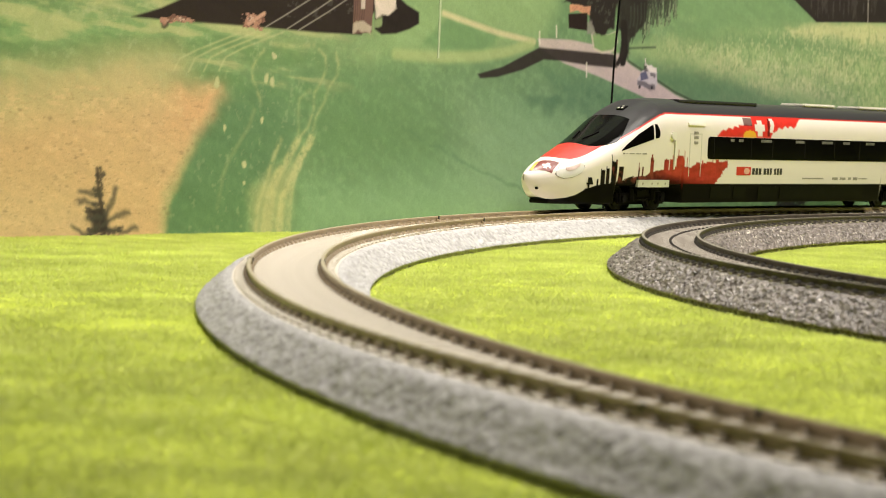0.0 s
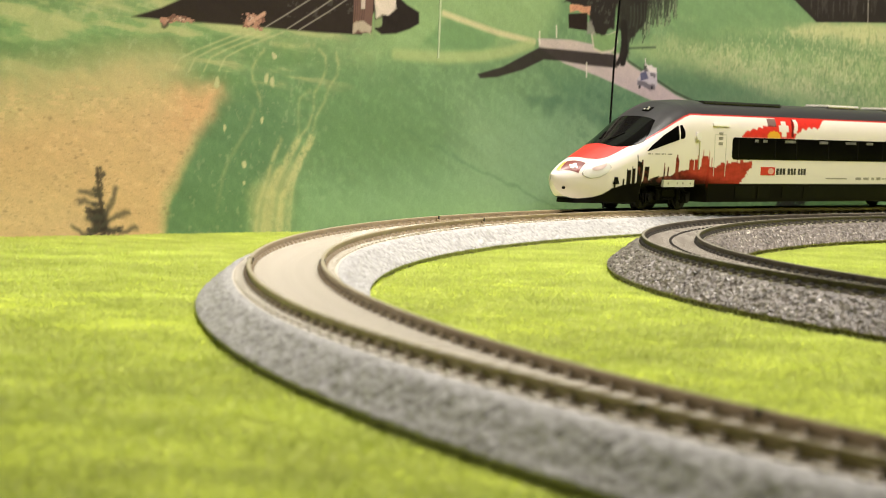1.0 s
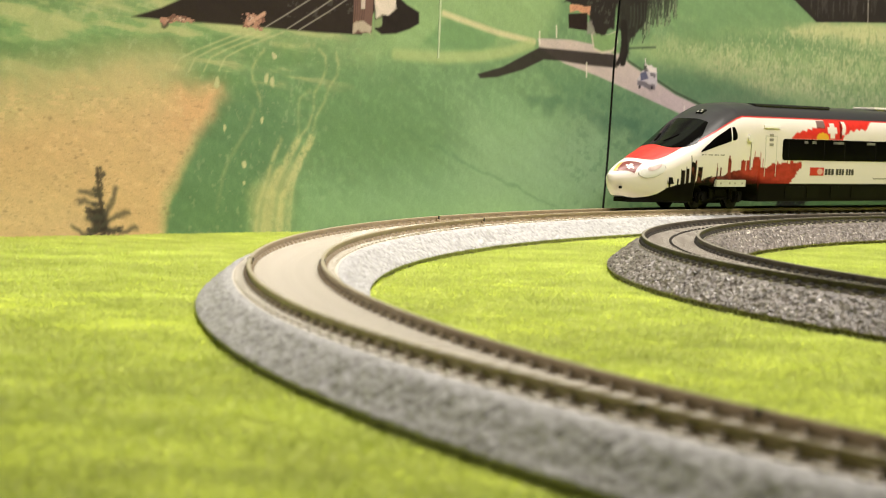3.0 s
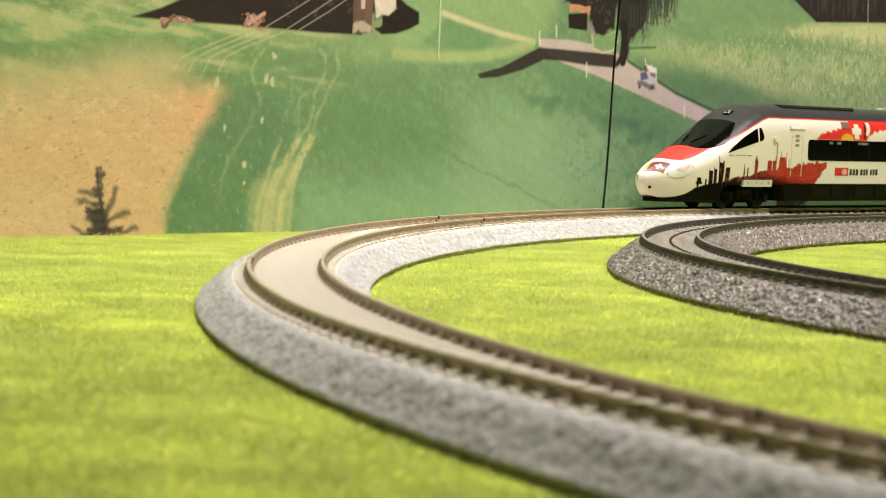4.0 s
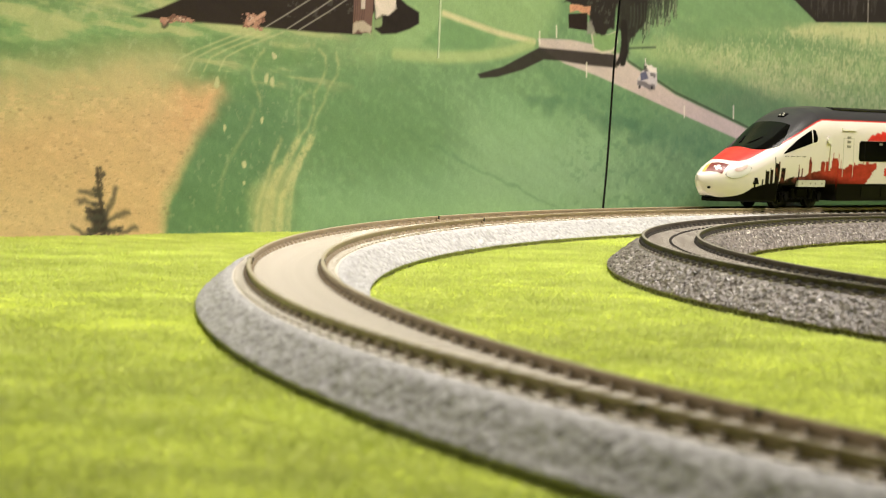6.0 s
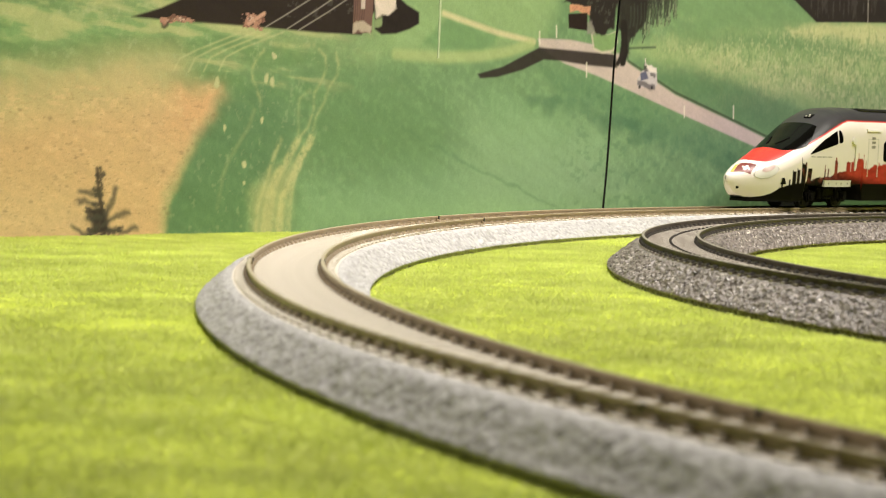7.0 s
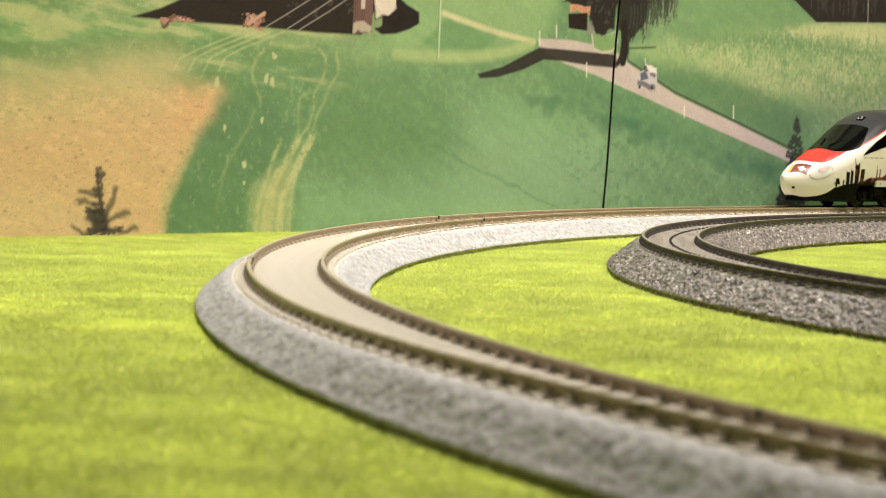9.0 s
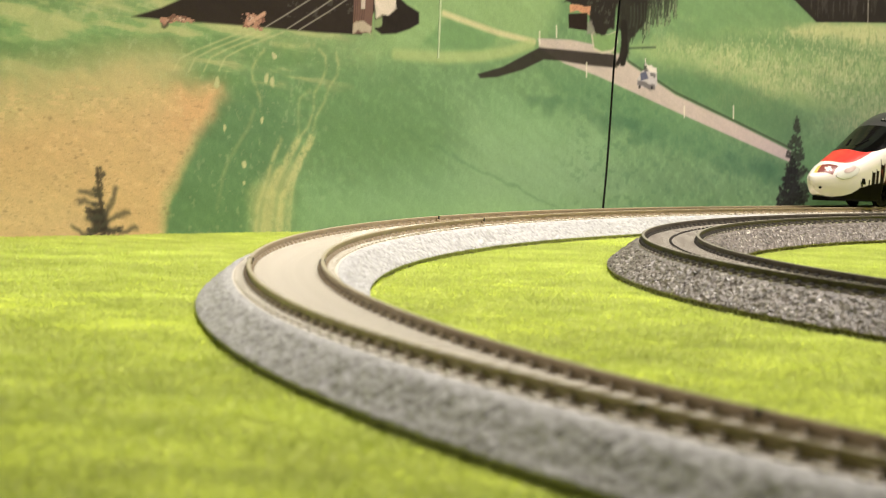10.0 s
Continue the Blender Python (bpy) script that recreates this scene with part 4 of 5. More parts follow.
def livery(s, z):
    white, roof, red, black = np.array([0.725, 0.66, 0.62]), np.array([0.036, 0.035, 0.037]), np.array([0.62, 0.03, 0.022]), np.array([0.008, 0.0065, 0.0055])
    ink = np.zeros((*s.shape, 3)) + white

    def lay(a, c):
        a = np.clip(a, 0, 1)[..., None]
        ink[:] = ink * (1 - a) + np.asarray(c) * a
    ahead = s
    s = s + 0.97 * (16.2 - car_wide(s))        # the print wraps round the nose
    rough = fbm(s * 0.6, z * 0.9) - 0.5
    # skyline: towers and roofs over a dark foot that turns red
    sky = lerp(s, (-62, -58, -52, -41.6, -32, -29.7, -27, -19, -10.5, -6.3, -0.3, 2.6, 7.3, 13.2, 18.4, 26.6, 32.2, 35.4, 42.7, 47, 48),
               (13, 21.0, 21.2, 20.1, 19.4, 18.3, 18.6, 18.6, 17, 17, 16.2, 14.6, 14.8, 14.1, 12.6, 11.9, 11.4, 10.0, 9.1, 6.5, 0)) + rough * 1.6
    for at, half, top in ((40.5, 0.2, 16.2), (40.5, 0.6, 12.2), (35.1, 0.6, 13.2), (32.2, 1.4, 16.9), (33.2, 0.3, 17.4), (29.0, 1.2, 17.6), (29.6, 0.4, 18.4), (26.1, 0.22, 23.2), (25.8, 0.8, 20.6), (23.9, 1.2, 20.3), (23.2, 0.4, 21.2),
                          (19.9, 1.6, 18.4), (7.65, 0.55, 18.2), (7.65, 0.2, 20.1), (4.85, 0.55, 18.4), (4.85, 0.2, 20.4), (-1.3, 1.3, 21.4), (-1.3, 0.9, 22.3), (-1.3, 0.3, 23.6),
                          (-12.2, 1.7, 21.5), (-11.6, 0.5, 21.9), (-16.7, 0.3, 23.4), (-15.2, 0.9, 21.7), (-22.3, 3.2, 22.2), (-22.0, 2.2, 23.3), (-20.5, 0.22, 25.8), (-24.8, 0.22, 25.2), (-27.0, 0.3, 22.6),
                          (-35.0, 1.2, 20.6), (-38.6, 0.5, 21.4), (-44.0, 2.2, 20.9), (-46.5, 0.3, 22.4), (-50.0, 1.4, 21.9)):
        sky = np.where(np.abs(s - at) < half, np.maximum(sky, top), sky)
    fade = smooth_step(8, -14, s + rough * 14 - (z - 14) * 0.9)
    tone = black[None, None] * (1 - fade[..., None]) + (red * np.array([0.60, 0.8, 0.8])) * fade[..., None]
    tone = tone * (0.62 + 0.75 * fbm(s * 0.25, z * 0.9) * (0.55 + 0.9 * fbm(s * 1.3 + 6, z * 0.22)))[..., None]
    tone = tone * (1 - 0.9 * (smooth_step(17.0, 12.5, z + (s + 10) * -0.09) * fade * smooth_step(-60, -16, s))[..., None])
    tone = tone * (1 - 0.6 * smooth_step(-16, -4, s) * fade)[..., None]
    warm = smooth_step(33.0, 20.0, s) * smooth_step(10.5, 15.0, z) * (1 - fade)
    tone = tone + warm[..., None] * smooth_step(0.35, 0.7, fbm(s * 0.5 + 9, z * 0.4))[..., None] * np.array([0.20, 0.034, 0.02])
    body = smooth_step(sky + 0.25, sky - 0.25, z) * (s < 47.5) * (s > -62.0 + np.maximum(21.5 - z, 0) * 1.3 + rough * 5)
    a = np.clip(body, 0, 1)[..., None]
    ink[:] = ink * (1 - a) + tone * a
    # red cloud over the windows with a small cross and a yellow patch
    top = 45.0
    low = lerp(s, (-118, -114, -111.7, -109, -107, -104.5, -102, -99, -97, -94, -92, -50), (40.6, 37.6, 36.2, 37.2, 36.4, 36.9, 35.6, 36.3, 34.9, 34.4, 31.5, 31.5)) + rough * 1.2
    hi = lerp(s, (-118, -77.4, -77.2, -70, -66.5, -66, -62.7, -61, -58, -55.9, -53.4, -50), (top, top, 37.2, 37.0, 37.0, 36.0, 36.6, 35.3, 36.0, 34.6, 35.0, 32.4)) + rough * 1.2
    cloud = smooth_step(low - 0.3, low + 0.3, z) * smooth_step(hi + 0.3, hi - 0.3, z) * (s < -49.5) * (s > -119)
    cl = red * np.array([1.0, 1.0, 1.0]) * (0.85 + 0.35 * fbm(s * 0.5, z * 0.7))[..., None]
    ink[:] = ink * (1 - cloud[..., None]) + cl * cloud[..., None]
    lay(((s > -77.3) & (s < -70.3) & (z > 37.0) & (z < 40.4)).astype(float) * 0.85, (0.10, 0.02, 0.02))
    lay((np.hypot((s + 75.0) / 5.2, (z - 32.4) / 2.5) < 1) & (z > 32.0), (0.72, 0.38, 0.03))
    lay(((np.abs(s + 83.4) < 1.9) & (np.abs(z - 36.0) < 3.5)) | ((np.abs(s + 83.4) < 3.9) & (np.abs(z - 36.0) < 1.6)), white)
    lay(((np.abs(s + 93.6 - 0.12 * (z - 36.8) ** 2 + (z - 37) * 0.3) < 1.5) & (z > 34.0) & (z < 40.2)), white)
    lay(((np.abs(s + 90.6 + (z - 36) * 0.12) < 0.9) & (z > 32.6) & (z < 40.2)), (0.14, 0.012, 0.01))
    # skirt, roof, red line
    lay(smooth_step(sill_line(s) + 0.12, sill_line(s) - 0.12, z), (0.0035, 0.003, 0.002))
    line = roof_line(ahead)
    lay(smooth_step(line - 0.1, line + 0.2, z), red * 0.8)
    grey = smooth_step(line + 0.5, line + 0.8, z) * smooth_step(27.0, 26.0, ahead)
    lay(grey, roof)
    return ink


def hood_quad(name, corners, mat, parent, lift, label=""):
    """A small sheet on the hood between four corners (ahead, left)."""
    (a0, b0), (a1, b1), (a2, b2), (a3, b3) = corners

    def curve(a, b):
        b = (b + 1) / 2
        return ((a0 * (1 - a) + a1 * a) * (1 - b) + (a3 * (1 - a) + a2 * a) * b, (b0 * (1 - a) + b1 * a) * (1 - b) + (b3 * (1 - a) + b2 * a) * b)
    return hood_patch(name, curve, mat, parent, lift, label, (14, 14))


def on_side(s, z, lift=0.0):
    """A place on the car's near flank: ahead, to the left, up (mm)."""
    return np.stack([s, half_width(s, z) + lift, z], -1)


def flank_patch(name, s0, s1, z0, z1, mat, parent, lift=0.12, label="", warp=None, n=(24, 8), side=1):
    a, b = np.meshgrid(np.linspace(0, 1, n[0]), np.linspace(0, 1, n[1]))
    s, z = s0 + (s1 - s0) * a, z0 + (z1 - z0) * b
    if warp:
        s, z = warp(a, b)
    flip = np.array([1, side, 1])
    pts = on_side(s, z, lift) * flip
    inner = on_side(s, z, -0.25) * flip
    ring = [(0, slice(None)), (slice(None), -1), (-1, slice(None, None, -1)), (slice(None, None, -1), 0)]
    me = grid_mesh(name, pts * MM, smooth=True)
    ob = link(name, me, mat, parent, label)
    edge_o = np.concatenate([pts[r] for r in ring])
    edge_i = np.concatenate([inner[r] for r in ring])
    rim = grid_mesh("rim", np.stack([edge_o, edge_i]) * MM, smooth=False)
    bm = bmesh.new()
    bm.from_mesh(me), bm.from_mesh(rim)
    bm.to_mesh(me)
    bm.free()
    bpy.data.meshes.remove(rim)
    return ob


def hood_patch(name, curve, mat, parent, lift=0.12, label="", n=(30, 24)):
    """curve(a, b) gives ahead and left of a point of a sheet that lies on the hood."""
    a, b = np.meshgrid(np.linspace(0, 1, n[0]), np.linspace(-1, 1, n[1]))
    s, l = curve(a, b)
    z = hood_height(s, l)
    pts = np.stack([s + lift * 0.5, l * 1.004, z + lift], -1)
    return link(name, grid_mesh(name, pts * MM), mat, parent, label)


def wheel_mesh():
    bm = bmesh.new()
    turn = Matrix.Rotation(radians(90), 4, "X")
    for side in (1, -1):
        cylinder(bm, 5.3 * MM, 1.7 * MM, Matrix.Translation((0, side * 7.9 * MM, 0)) @ turn, 32)
        cylinder(bm, 6.0 * MM, 0.6 * MM, Matrix.Translation((0, side * 7.0 * MM, 0)) @ turn, 32)
        cylinder(bm, 4.0 * MM, 0.4 * MM, Matrix.Translation((0, side * 8.9 * MM, 0)) @ turn, 24)
        for k in range(5):
            box(bm, 1.0 * MM, 0.5 * MM, 3.2 * MM, Matrix.Translation((0, side * 9.1 * MM, 0)) @ Matrix.Rotation(k * 1.2566, 4, "Y") @ Matrix.Translation((0, 0, 2.0 * MM)))
    cylinder(bm, 0.9 * MM, 20 * MM, turn, 12)
    me = bpy.data.meshes.new("wheelset")
    bm.to_mesh(me)
    bm.free()
    me.materials.append(M_STEEL)
    return me


def bogie(car, at, wheels):
    bm = bmesh.new()
    for side in (1, -1):
        box(bm, 36 * MM, 1.6 * MM, 2.6 * MM, Matrix.Translation((0, side * 11.2 * MM, 6.6 * MM)), 0.0005)
        box(bm, 9 * MM, 2.0 * MM, 3.2 * MM, Matrix.Translation((0, side * 11.6 * MM, 7.4 * MM)), 0.0005)
        for x in (-13.6, 13.6):
            box(bm, 6.0 * MM, 2.4 * MM, 5.0 * MM, Matrix.Translation((x * MM, side * 11.4 * MM, 5.4 * MM)), 0.0006)
            cylinder(bm, 1.5 * MM, 1.2 * MM, Matrix.Translation((x * MM, side * 12.8 * MM, 5.2 * MM)) @ Matrix.Rotation(radians(90), 4, "X"), 16)
        for x in (-7.5, 7.5):
            cylinder(bm, 1.2 * MM, 4.5 * MM, Matrix.Translation((x * MM, side * 12.2 * MM, 6.6 * MM)), 14)
        box(bm, 8 * MM, 1.0 * MM, 0.8 * MM, Matrix.Translation((0, side * 12.2 * MM, 4.6 * MM)), 0.0002)
    box(bm, 14 * MM, 22 * MM, 3 * MM, Matrix.Translation((0, 0, 8.2 * MM)), 0.0004)
    box(bm, 40 * MM, 11 * MM, 6.5 * MM, Matrix.Translation((0, 0, 5.6 * MM)), 0.0006)
    ob = part("bogie", bm, M_BLACK, car, "black bogie with axle boxes and springs")
    ob.matrix_basis = Matrix.Translation((at * MM, 0, 0))
    made = []
    for x in (-13.6, 13.6):
        w = new("wheelset", wheels)
        w.parent = ob
        w.matrix_basis = Matrix.Translation((x * MM, 0, 5.3 * MM))
        made.append((w, x * MM))
    return made


def train():
    car = new("train_car")
    tagged(car, "cream-white model train cab car with grey roof and red skyline print", "model train")
    # shell
    s = np.concatenate([np.arange(TAIL, -120, 1.6), np.arange(-120, 48, 0.5), np.arange(48, 60.8, 0.4), 64.3 - 3.5 * np.cos(np.linspace(0, 1, 16) * np.pi / 2) ** 1.4])
    f = np.linspace(0, 1, 78)
    z = car_low(s)[:, None] + (car_belt(s) - car_low(s))[:, None] * f[None, :]
    ang = np.linspace(0, 1, 64)[1:] * np.pi / 2
    lft = half_width(s[:, None] + 0 * z, z)
    w, t, b = car_wide(s)[:, None], car_top(s)[:, None], car_belt(s)[:, None]
    power = 2 / rounding(s)[:, None]
    z2 = b + (t - b) * np.sin(ang)[None, :] ** power
    l2 = w * np.clip(np.cos(ang), 0, 1)[None, :] ** power
    zz, ll = np.concatenate([z[:, :1], z[:, :1], z, z2], 1), np.concatenate([lft[:, :1] * 0, lft[:, :1] * 0.97, lft, l2], 1)
    ss = np.repeat(s[:, None], zz.shape[1], 1)
    ink = livery(ss, zz)
    ink[s < 57.0, :2] = (0.010, 0.009, 0.007)
    full_s = np.concatenate([ss, ss[:, -2::-1]], 1)
    full_z = np.concatenate([zz, zz[:, -2::-1]], 1)
    full_l = np.concatenate([ll, -ll[:, -2::-1]], 1)
    full_ink = np.concatenate([ink, ink[:, -2::-1]], 1)
    me = grid_mesh("body", np.stack([full_s, full_l, full_z], -1) * MM, ink=full_ink)
    link("body", me, M_LIVERY, car, "cream-white body with red and black city skyline print")
    # floor pan and tail wall close the shell
    bm = bmesh.new()
    box(bm, 296 * MM, 25 * MM, 4.0 * MM, Matrix.Translation((-110 * MM, 0, 12.4 * MM)), 0.0006)
    part("floor_pan", bm, M_BLACK, car)
    bm = bmesh.new()
    box(bm, 2 * MM, 30 * MM, 40 * MM, Matrix.Translation((-261.5 * MM, 0, 24 * MM)), 0.0006)
    part("end_wall", bm, M_BLACK, car)
    # chin spoiler
    sp = np.linspace(24, 54.0, 40)
    pts = []
    for zz_, grow in ((3.0, -1.0), (3.0, 0.0), (3.9, 0.2), (5.2, -0.3)):
        ws = car_wide(sp) * lerp(sp, (24, 40, 56), (0.86, 0.82, 0.60)) + grow
        pts.append(np.stack([np.concatenate([sp, sp[::-1]]), np.concatenate([ws, -ws[::-1]]), np.full(80, zz_)], -1))
    link("chin_spoiler", grid_mesh("chin_spoiler", np.array(pts) * MM, smooth=False), M_BLACK, car, "black spoiler under the nose")
    # windscreen and nose markings
    hood_patch("windscreen", lambda a, b: ((9.0 - 1.0 * b ** 2) * (1 - a) + (33.6 - 14.0 * np.abs(b) ** 4) * a, b * lerp(a, (0, 0.6, 1), (10.4, 12.6, 13.3))),
               M_GLASS_DARK, car, 0.18, "glossy black windscreen", (40, 40))
    hood_patch("hood_panel", lambda a, b: ((33.9 - 14.0 * np.abs(b * 11.2 / 13.3) ** 4) * (1 - a) + lerp(np.abs(b) * 11.2, (0, 2.3, 5.2, 7.8, 9.2, 10.1, 10.5, 11.2), (49.4, 49.0, 47.4, 44.0, 39.8, 35.4, 32.0, 27.0)) * a, b * 11.0),
               M_HOOD, car, 0.10, "bright red shield under the windscreen", (30, 50))
    wiper = bmesh.new()
    for s0, l0, s1, l1 in ((29.5, 2.5, 22.0, 5.0), (29.0, -2.5, 22.0, -5.0)):
        for k in range(10):
            q0, q1 = k / 10, (k + 1) / 10
            sa, la = s0 + (s1 - s0) * (q0 + q1) / 2, l0 + (l1 - l0) * (q0 + q1) / 2
            box(wiper, 1.2 * MM, 0.35 * MM, 0.3 * MM, Matrix.Translation((sa * MM, la * MM, (float(hood_height(np.array(sa), np.array(la))) + 0.45) * MM)) @ Matrix.Rotation(0.55, 4, "Y") @ Matrix.Rotation(-0.4, 4, "Z"))
    part("wiper", wiper, M_BLACK, car)
    hood_quad("nose_emblem", ((54.0, 0.2), (49.4, 6.4), (54.6, 6.6), (60.8, 1.7)), M_FLAG, car, 0.14, "small dark red emblem panel with a pale cross")
    hood_quad("emblem_cross", ((53.6, 3.6), (52.9, 4.7), (55.9, 4.9), (56.7, 3.9)), M_WHITE, car, 0.22)
    hood_quad("emblem_cross", ((55.4, 2.7), (53.4, 5.6), (54.3, 5.8), (56.3, 3.1)), M_WHITE, car, 0.24)
    hood_quad("emblem_end", ((55.4, -1.0), (54.2, 0.1), (60.9, 1.7), (61.4, 0.4)), M_YELLOW, car, 0.14, "yellow end of the emblem")
    for side in (1, -1):
        def lamp_curve(a, b, k=1.0):
            ss_ = 46.1 + 13.2 * (a - 0.5) * k
            zz_ = lerp(ss_, (39.5, 41, 45, 49.4, 51.5, 52.7), (18.1, 17.9, 16.9, 16.1, 15.3, 15.0)) + (2 * b - 1) * lerp(ss_, (39.2, 40, 41, 45, 49.4, 51.5, 53.0), (0.4, 1.3, 2.2, 3.0, 2.8, 1.5, 0.3)) * k
            return ss_, zz_
        flank_patch("headlight", 0, 0, 0, 0, M_LENS, car, 0.25, "milky curved headlight lens", lamp_curve, (20, 10), side)
        flank_patch("headlight_insert", 0, 0, 0, 0, M_LENS_RED, car, 0.4, "reddish inner lamp", lambda a, b: (44.6 + 7.4 * (a - 0.5), 18.2 - 2.4 * (a - 0.5) + (2 * b - 1) * 1.3 * np.sqrt(np.clip(1.02 - (2 * a - 1) ** 2, 0, 1))), (14, 8), side)
        flank_patch("headlight_edge", 0, 0, 0, 0, M_MARK, car, 0.12, "", lambda a, b: lamp_curve(a, b, 1.06), (20, 10), side)
    # cab side window in two panes
    flank_patch("cab_window", 0, 0, 0, 0, M_GLASS_DARK, car, 0.14, "black pointed cab side window",
                lambda a, b: (18.8 - 20.6 * a, lerp(18.8 - 20.6 * a, (-1.8, 8.7, 18.8), (29.9, 27.4, 24.8)) * (1 - b) + b * lerp(18.8 - 20.6 * a, (-1.8, 0.3, 8.2, 15.8, 18.8), (35.9, 35.1, 31.6, 27.2, 25.1))), (40, 8))
    flank_patch("cab_window", 0, 0, 0, 0, M_GLASS_DARK, car, 0.14, "black pointed cab side window",
                lambda a, b: (-2.9 - 3.2 * a, lerp(a, (0, 0.7, 1), (30.2, 30.4, 31.2)) * (1 - b) + b * lerp(a, (0, 0.5, 1), (36.1, 36.2, 33.2))), (10, 8))
    # passenger window band with pale seat tops behind
    flank_patch("window_band", 0, 0, 0, 0, M_GLASS_DARK, car, 0.14, "long glossy black passenger window band",
                lambda a, b: (-42.0 - 198.0 * a ** 2, 26.8 + (2 * b - 1) * (3.0 + 1.8 * np.sqrt(np.clip(1 - np.clip(1 - 198.0 * a ** 2 / 1.8, 0, 1) ** 2, 0, 1)))), (160, 8))
    for x, wd in ((-59.5, 3.0), (-66.0, 3.6), (-84.0, 9.0), (-113, 7.5), (-136, 9.5), (-155, 6.0), (-176, 8.0)):
        flank_patch("seat_top", x, x - wd, 29.7, 30.9, M_BLIND, car, 0.2, "pale seat top seen in the window", None, (8, 4))
    for x in (-46.5, -76.0, -93.5, -121.0, -147.0, -170.0):
        flank_patch("window_divider", x, x - 0.6, 22.6, 31.0, M_BLACK, car, 0.2, "", None, (3, 6))
    # door, its handles, gutter and small fittings
    for s0, s1, z0, z1 in ((-28.3, -28.8, 14.6, 32.5), (-37.0, -37.5, 14.6, 32.5), (-28.3, -37.5, 32.4, 32.8)):
        flank_patch("door_seam", s0, s1, z0, z1, M_SEAM, car, 0.05, "", None, (4, 10))
    flank_patch("door_gutter", -27.0, -39.5, 36.2, 37.3, M_WHITE, car, 0.6, "raised white gutter over the door", None, (10, 4))
    flank_patch("mirror_cover", 0, 0, 0, 0, M_WHITE, car, 0.9, "", lambda a, b: (-15.6 - 1.7 * (2 * a - 1) * np.sqrt(np.clip(1 - 0.6 * (2 * b - 1) ** 2, 0, 1)), 31.6 + 1.5 * (2 * b - 1)), (8, 8))
    flank_patch("handrail", -16.9, -17.6, 17.5, 29.6, M_WHITE, car, 0.5, "", None, (4, 12))
    for zz_ in (33.6, 31.6, 29.4):
        flank_patch("door_mark", -31.4, -34.6, zz_ - 1.2, zz_, M_MARK, car, 0.1, "", None, (5, 3))
    # logo block and lettering drawn as plain shapes
    flank_patch("logo_panel", -65.5, -77.0, 15.2, 18.9, M_RED, car, 0.1, "red panel with a pale mark", None, (8, 4))
    flank_patch("logo_mark", 0, 0, 0, 0, M_PALE_RED, car, 0.18, "", lambda a, b: (-73.6 - 2.3 * (2 * a - 1), 17.0 + (2 * b - 1) * 1.35 * np.sqrt(np.clip(1.02 - (2 * a - 1) ** 2, 0, 1))), (14, 5))
    for s0, s1 in ((-78.2, -80.2), (-80.9, -82.9), (-83.6, -85.6), (-87.6, -89.6), (-90.3, -92.0), (-92.7, -94.3), (-96.3, -97.9), (-98.6, -100.2), (-100.9, -102.8)):
        flank_patch("letter_bar", s0, s1, 15.5, 18.3, M_INK, car, 0.08, "", None, (3, 4))
    for s0, s1, h in ((-120.5, -139.0, 0.6), (-147.0, -152.0, 1.2), (-154.0, -159.0, 1.1), (-161.5, -164.0, 1.1), (-166.0, -170.0, 1.3), (-171.0, -179.0, 0.5)):
        flank_patch("small_print", s0, s1, 13.9 - h / 2, 13.9 + h / 2, M_MARK, car, 0.08, "", None, (5, 3))
    for k, wd in enumerate((1.6, 0.9, 2.4, 1.2, 2.0, 1.0, 2.6, 1.1)):
        flank_patch("cab_print", 18.4 - 2.1 * k, 18.4 - 2.1 * k - wd * 0.8, 23.5, 24.0, M_MARK, car, 0.08, "", None, (4, 3))
    # step plate over the bogie, skirt panels, roof fittings
    flank_patch("step_plate", 8.2, -13.6, 10.0, 13.0, M_GREY_WHITE, car, 1.1, "pale bolted plate over the front bogie", None, (12, 5))
    for x in (5.5, -1.0, -5.0, -10.5):
        flank_patch("plate_bolt", x, x - 0.7, 11.1, 11.9, M_MARK, car, 1.25, "", None, (3, 3))
    for s0, s1 in ((-46, -62), (-64, -74), (-84, -100), (-102, -176)):
        flank_patch("skirt_panel", s0, s1, 5.0, 10.2, M_SKIRT, car, 0.22, "dark olive equipment panel", None, (20, 5))
    for s0, s1 in ((-135.0, -164.0), (-186.0, -230.0)):
        bm = bmesh.new()
        box(bm, (s0 - s1) * MM, 13 * MM, 1.6 * MM, Matrix.Translation(((s0 + s1) / 2 * MM, 0.0, 47.2 * MM)), 0.0006)
        part("roof_unit", bm, M_WHITE, car, "white equipment cover on the roof")
    bm = bmesh.new()
    box(bm, 62 * MM, 19 * MM, 1.4 * MM, Matrix.Translation((-60 * MM, 0, 46.3 * MM)), 0.0005)
    part("roof_panel", bm, M_ROOF, car, "dark grey raised roof panel")
    bm = bmesh.new()
    box(bm, 4.2 * MM, 3.6 * MM, 0.8 * MM, Matrix.Translation((2.6 * MM, 2.6 * MM, 42.35 * MM)) @ Matrix.Rotation(0.36, 4, "Y"), 0.0002)
    part("roof_lamp", bm, M_BLACK, car, "small black lamp over the windscreen")
    bm = bmesh.new()
    for dx, dy in ((1.1, -0.9), (1.1, 0.9), (-0.9, 0.0)):
        box(bm, 0.9 * MM, 0.9 * MM, 0.4 * MM, Matrix.Translation((2.6 * MM, 2.6 * MM, 42.35 * MM)) @ Matrix.Rotation(0.36, 4, "Y") @ Matrix.Translation((dx * MM, dy * MM, 0.5 * MM)), 0.0001)
    part("lamp_glass", bm, M_GREY_WHITE, car)
    bm = bmesh.new()
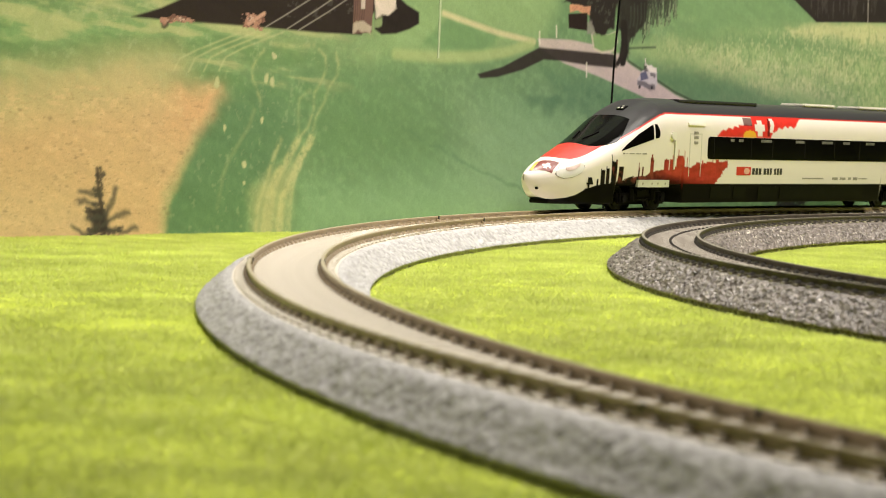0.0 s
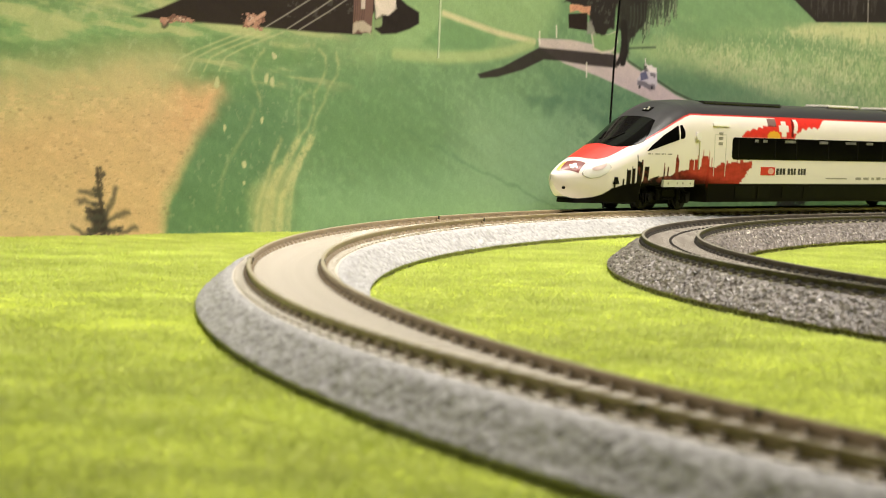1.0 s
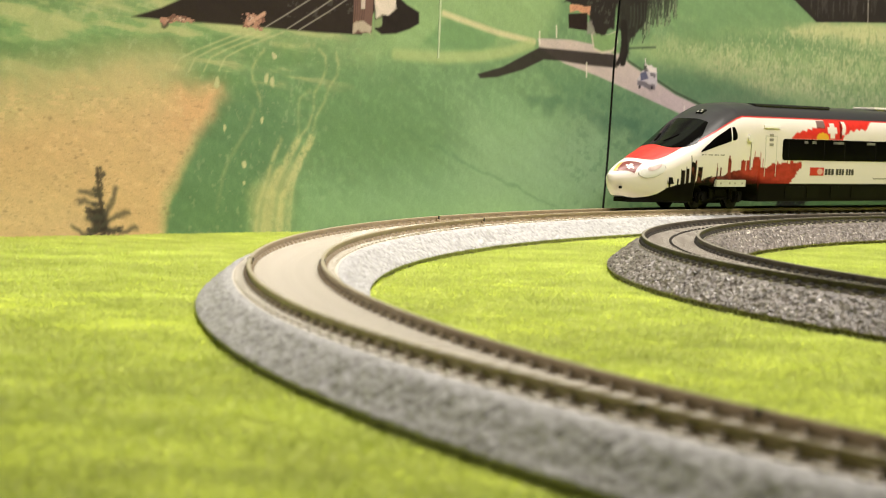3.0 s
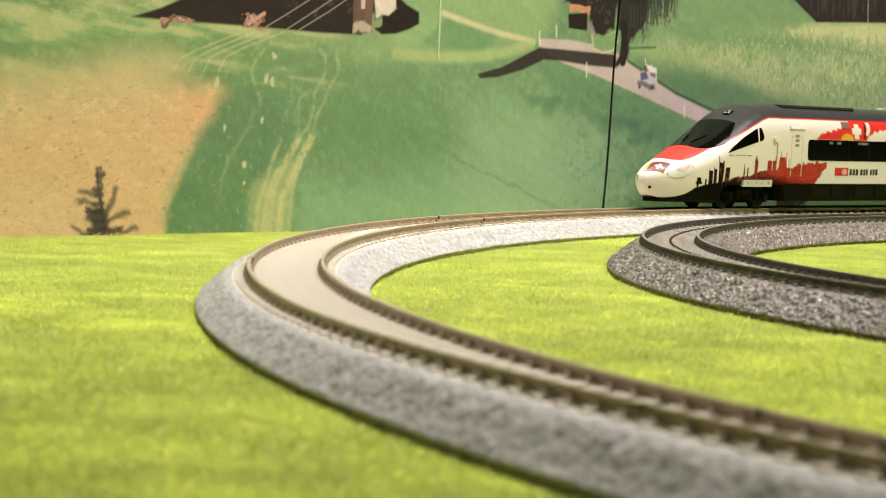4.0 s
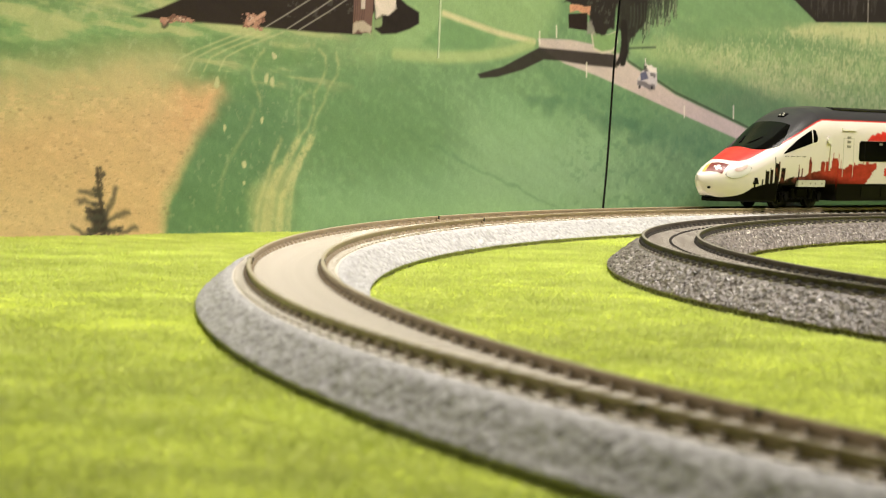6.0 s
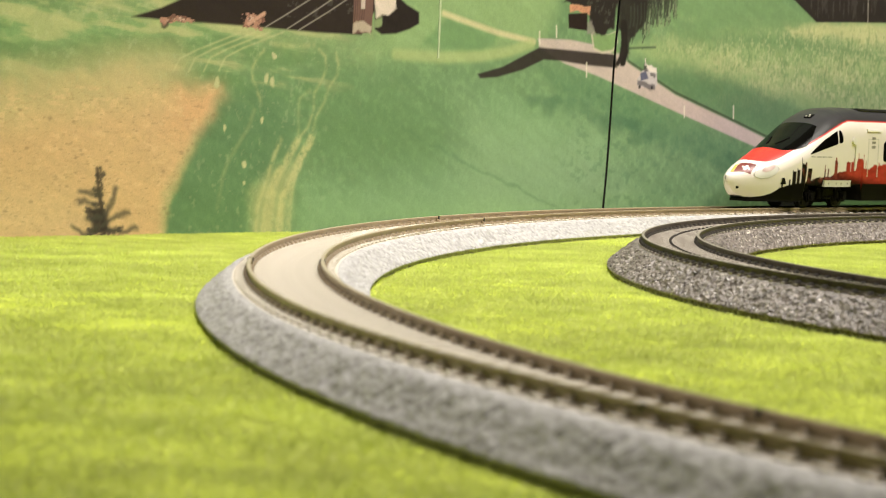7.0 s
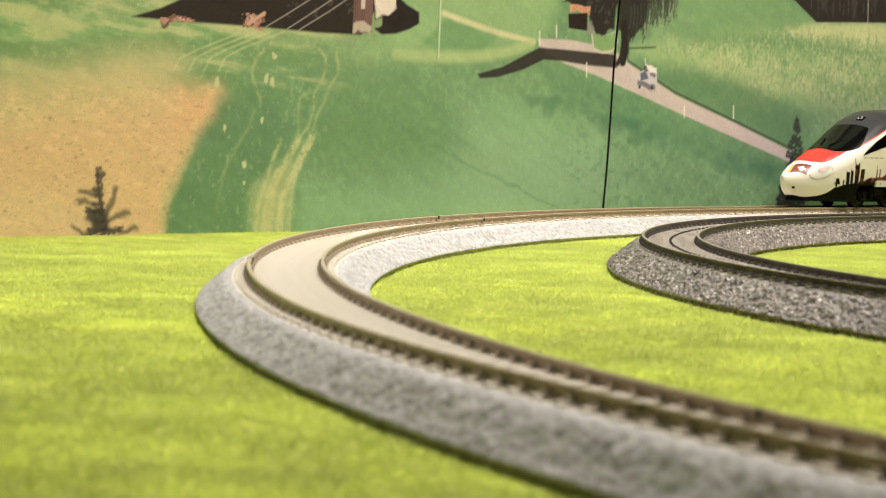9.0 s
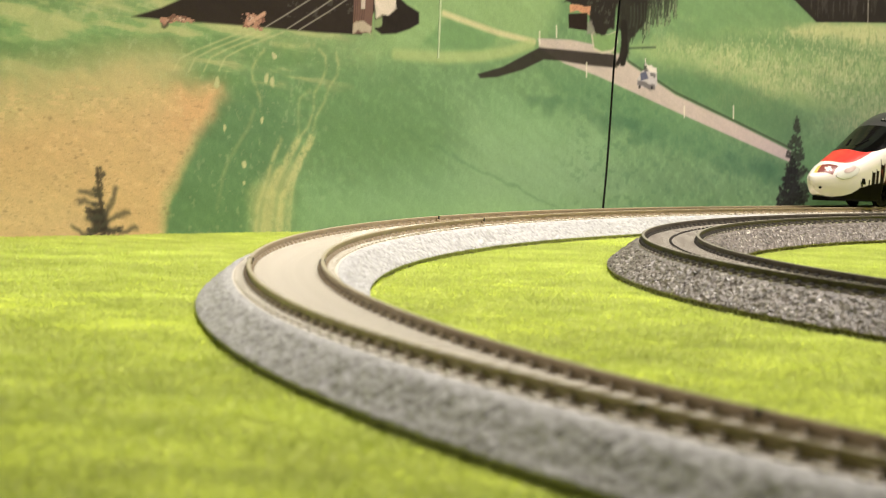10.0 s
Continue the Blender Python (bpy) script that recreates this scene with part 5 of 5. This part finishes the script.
    cylinder(bm, 0.55 * MM, 1.0 * MM, Matrix.Translation((60.2 * MM, 3.6 * MM, 9.2 * MM)) @ Matrix.Rotation(radians(90), 4, "Y"), 16)
    part("coupling_hole", bm, M_BLACK, car)
    wheels = wheel_mesh()
    sets = bogie(car, 0.0, wheels) + bogie(car, -217.0, wheels)
    return car, sets


M_HOOD = mottled("bright_red_paint", (0.60, 0.028, 0.02), (0.68, 0.036, 0.026), 60, 0.34)
M_FLAG = mottled("dark_red_emblem", (0.11, 0.018, 0.014), (0.20, 0.03, 0.022), 200, 0.35)
M_YELLOW = mottled("yellow_print", (0.55, 0.33, 0.06), (0.68, 0.45, 0.10), 200, 0.4)
M_MARK = mottled("grey_brown_print", (0.20, 0.18, 0.15), (0.34, 0.31, 0.27), 300, 0.5)
M_PALE_RED = mottled("pale_red_print", (0.60, 0.30, 0.26), (0.72, 0.42, 0.36), 300, 0.4)

ground_and_room()
backdrop()
grass_fibres()
CAR, WHEELS = train()
track("track", "pale model railway track with beige top and grey ballast slopes", CENTRE_1, RADIUS_1, RAIL_Z_1, -1.24, 0.46, 13.7, 20.7,
      (M_BED_1, M_TOP_1, M_SLEEPER_1, M_RAIL_SIDE_1, M_RAIL_TOP_1, M_CHAIR_1), 0.0070, (2.9, 24.0), (-0.25, -0.532, -0.813), -1, 1300)
track("track", "dark grey model railway track with centre contact studs", CENTRE_2, RADIUS_2, RAIL_Z_2, -0.82, 0.42, 11.0, 19.8,
      (M_BED_2, M_TOP_2, M_SLEEPER_2, M_RAIL_SIDE_2, M_RAIL_TOP_2, M_CHAIR_2), 0.0064, (2.6, 20.6), (), 1, 1050)


def motions():
    pivot = 0.217
    start = -0.1038
    gone = ((0.0, 0.0), (1.0, 0.0220), (2.0, 0.0442), (2.5, 0.0552), (4.0, 0.0880), (5.0, 0.1098), (5.5, 0.1208), (7.0, 0.1535), (8.0, 0.1758), (9.0, 0.1988), (10.0, 0.2215))
    ts, ls = [g[0] for g in gone], [g[1] for g in gone]
    rows = []
    for k in range(21):
        t = k * 0.5
        run = start + float(np.interp(t, ts, ls))
        front, _ = on_path(CENTRE_1, RADIUS_1, run)
        lo, hi = run + pivot * 0.95, run + pivot * 1.1
        for _ in range(40):
            m = (lo + hi) / 2
            if (on_path(CENTRE_1, RADIUS_1, m)[0] - front).length < pivot:
                lo = m
            else:
                hi = m
        back, _ = on_path(CENTRE_1, RADIUS_1, lo)
        d = front - back
        rows.append((t, Matrix.Translation((front.x, front.y, RAIL_Z_1)) @ Matrix.Rotation(math.atan2(d.y, d.x), 4, "Z")))
    walk(CAR, rows)
    # the wheels roll backwards as the train backs away
    for w, x in WHEELS:
        turn = []
        for k in range(61):
            t = k / 6
            run = float(np.interp(t, ts, ls))
            turn.append((t, Matrix.Translation((x, 0, 0.0053)) @ Matrix.Rotation(-run / 0.0053, 4, "Y")))
        walk(w, turn)


motions()
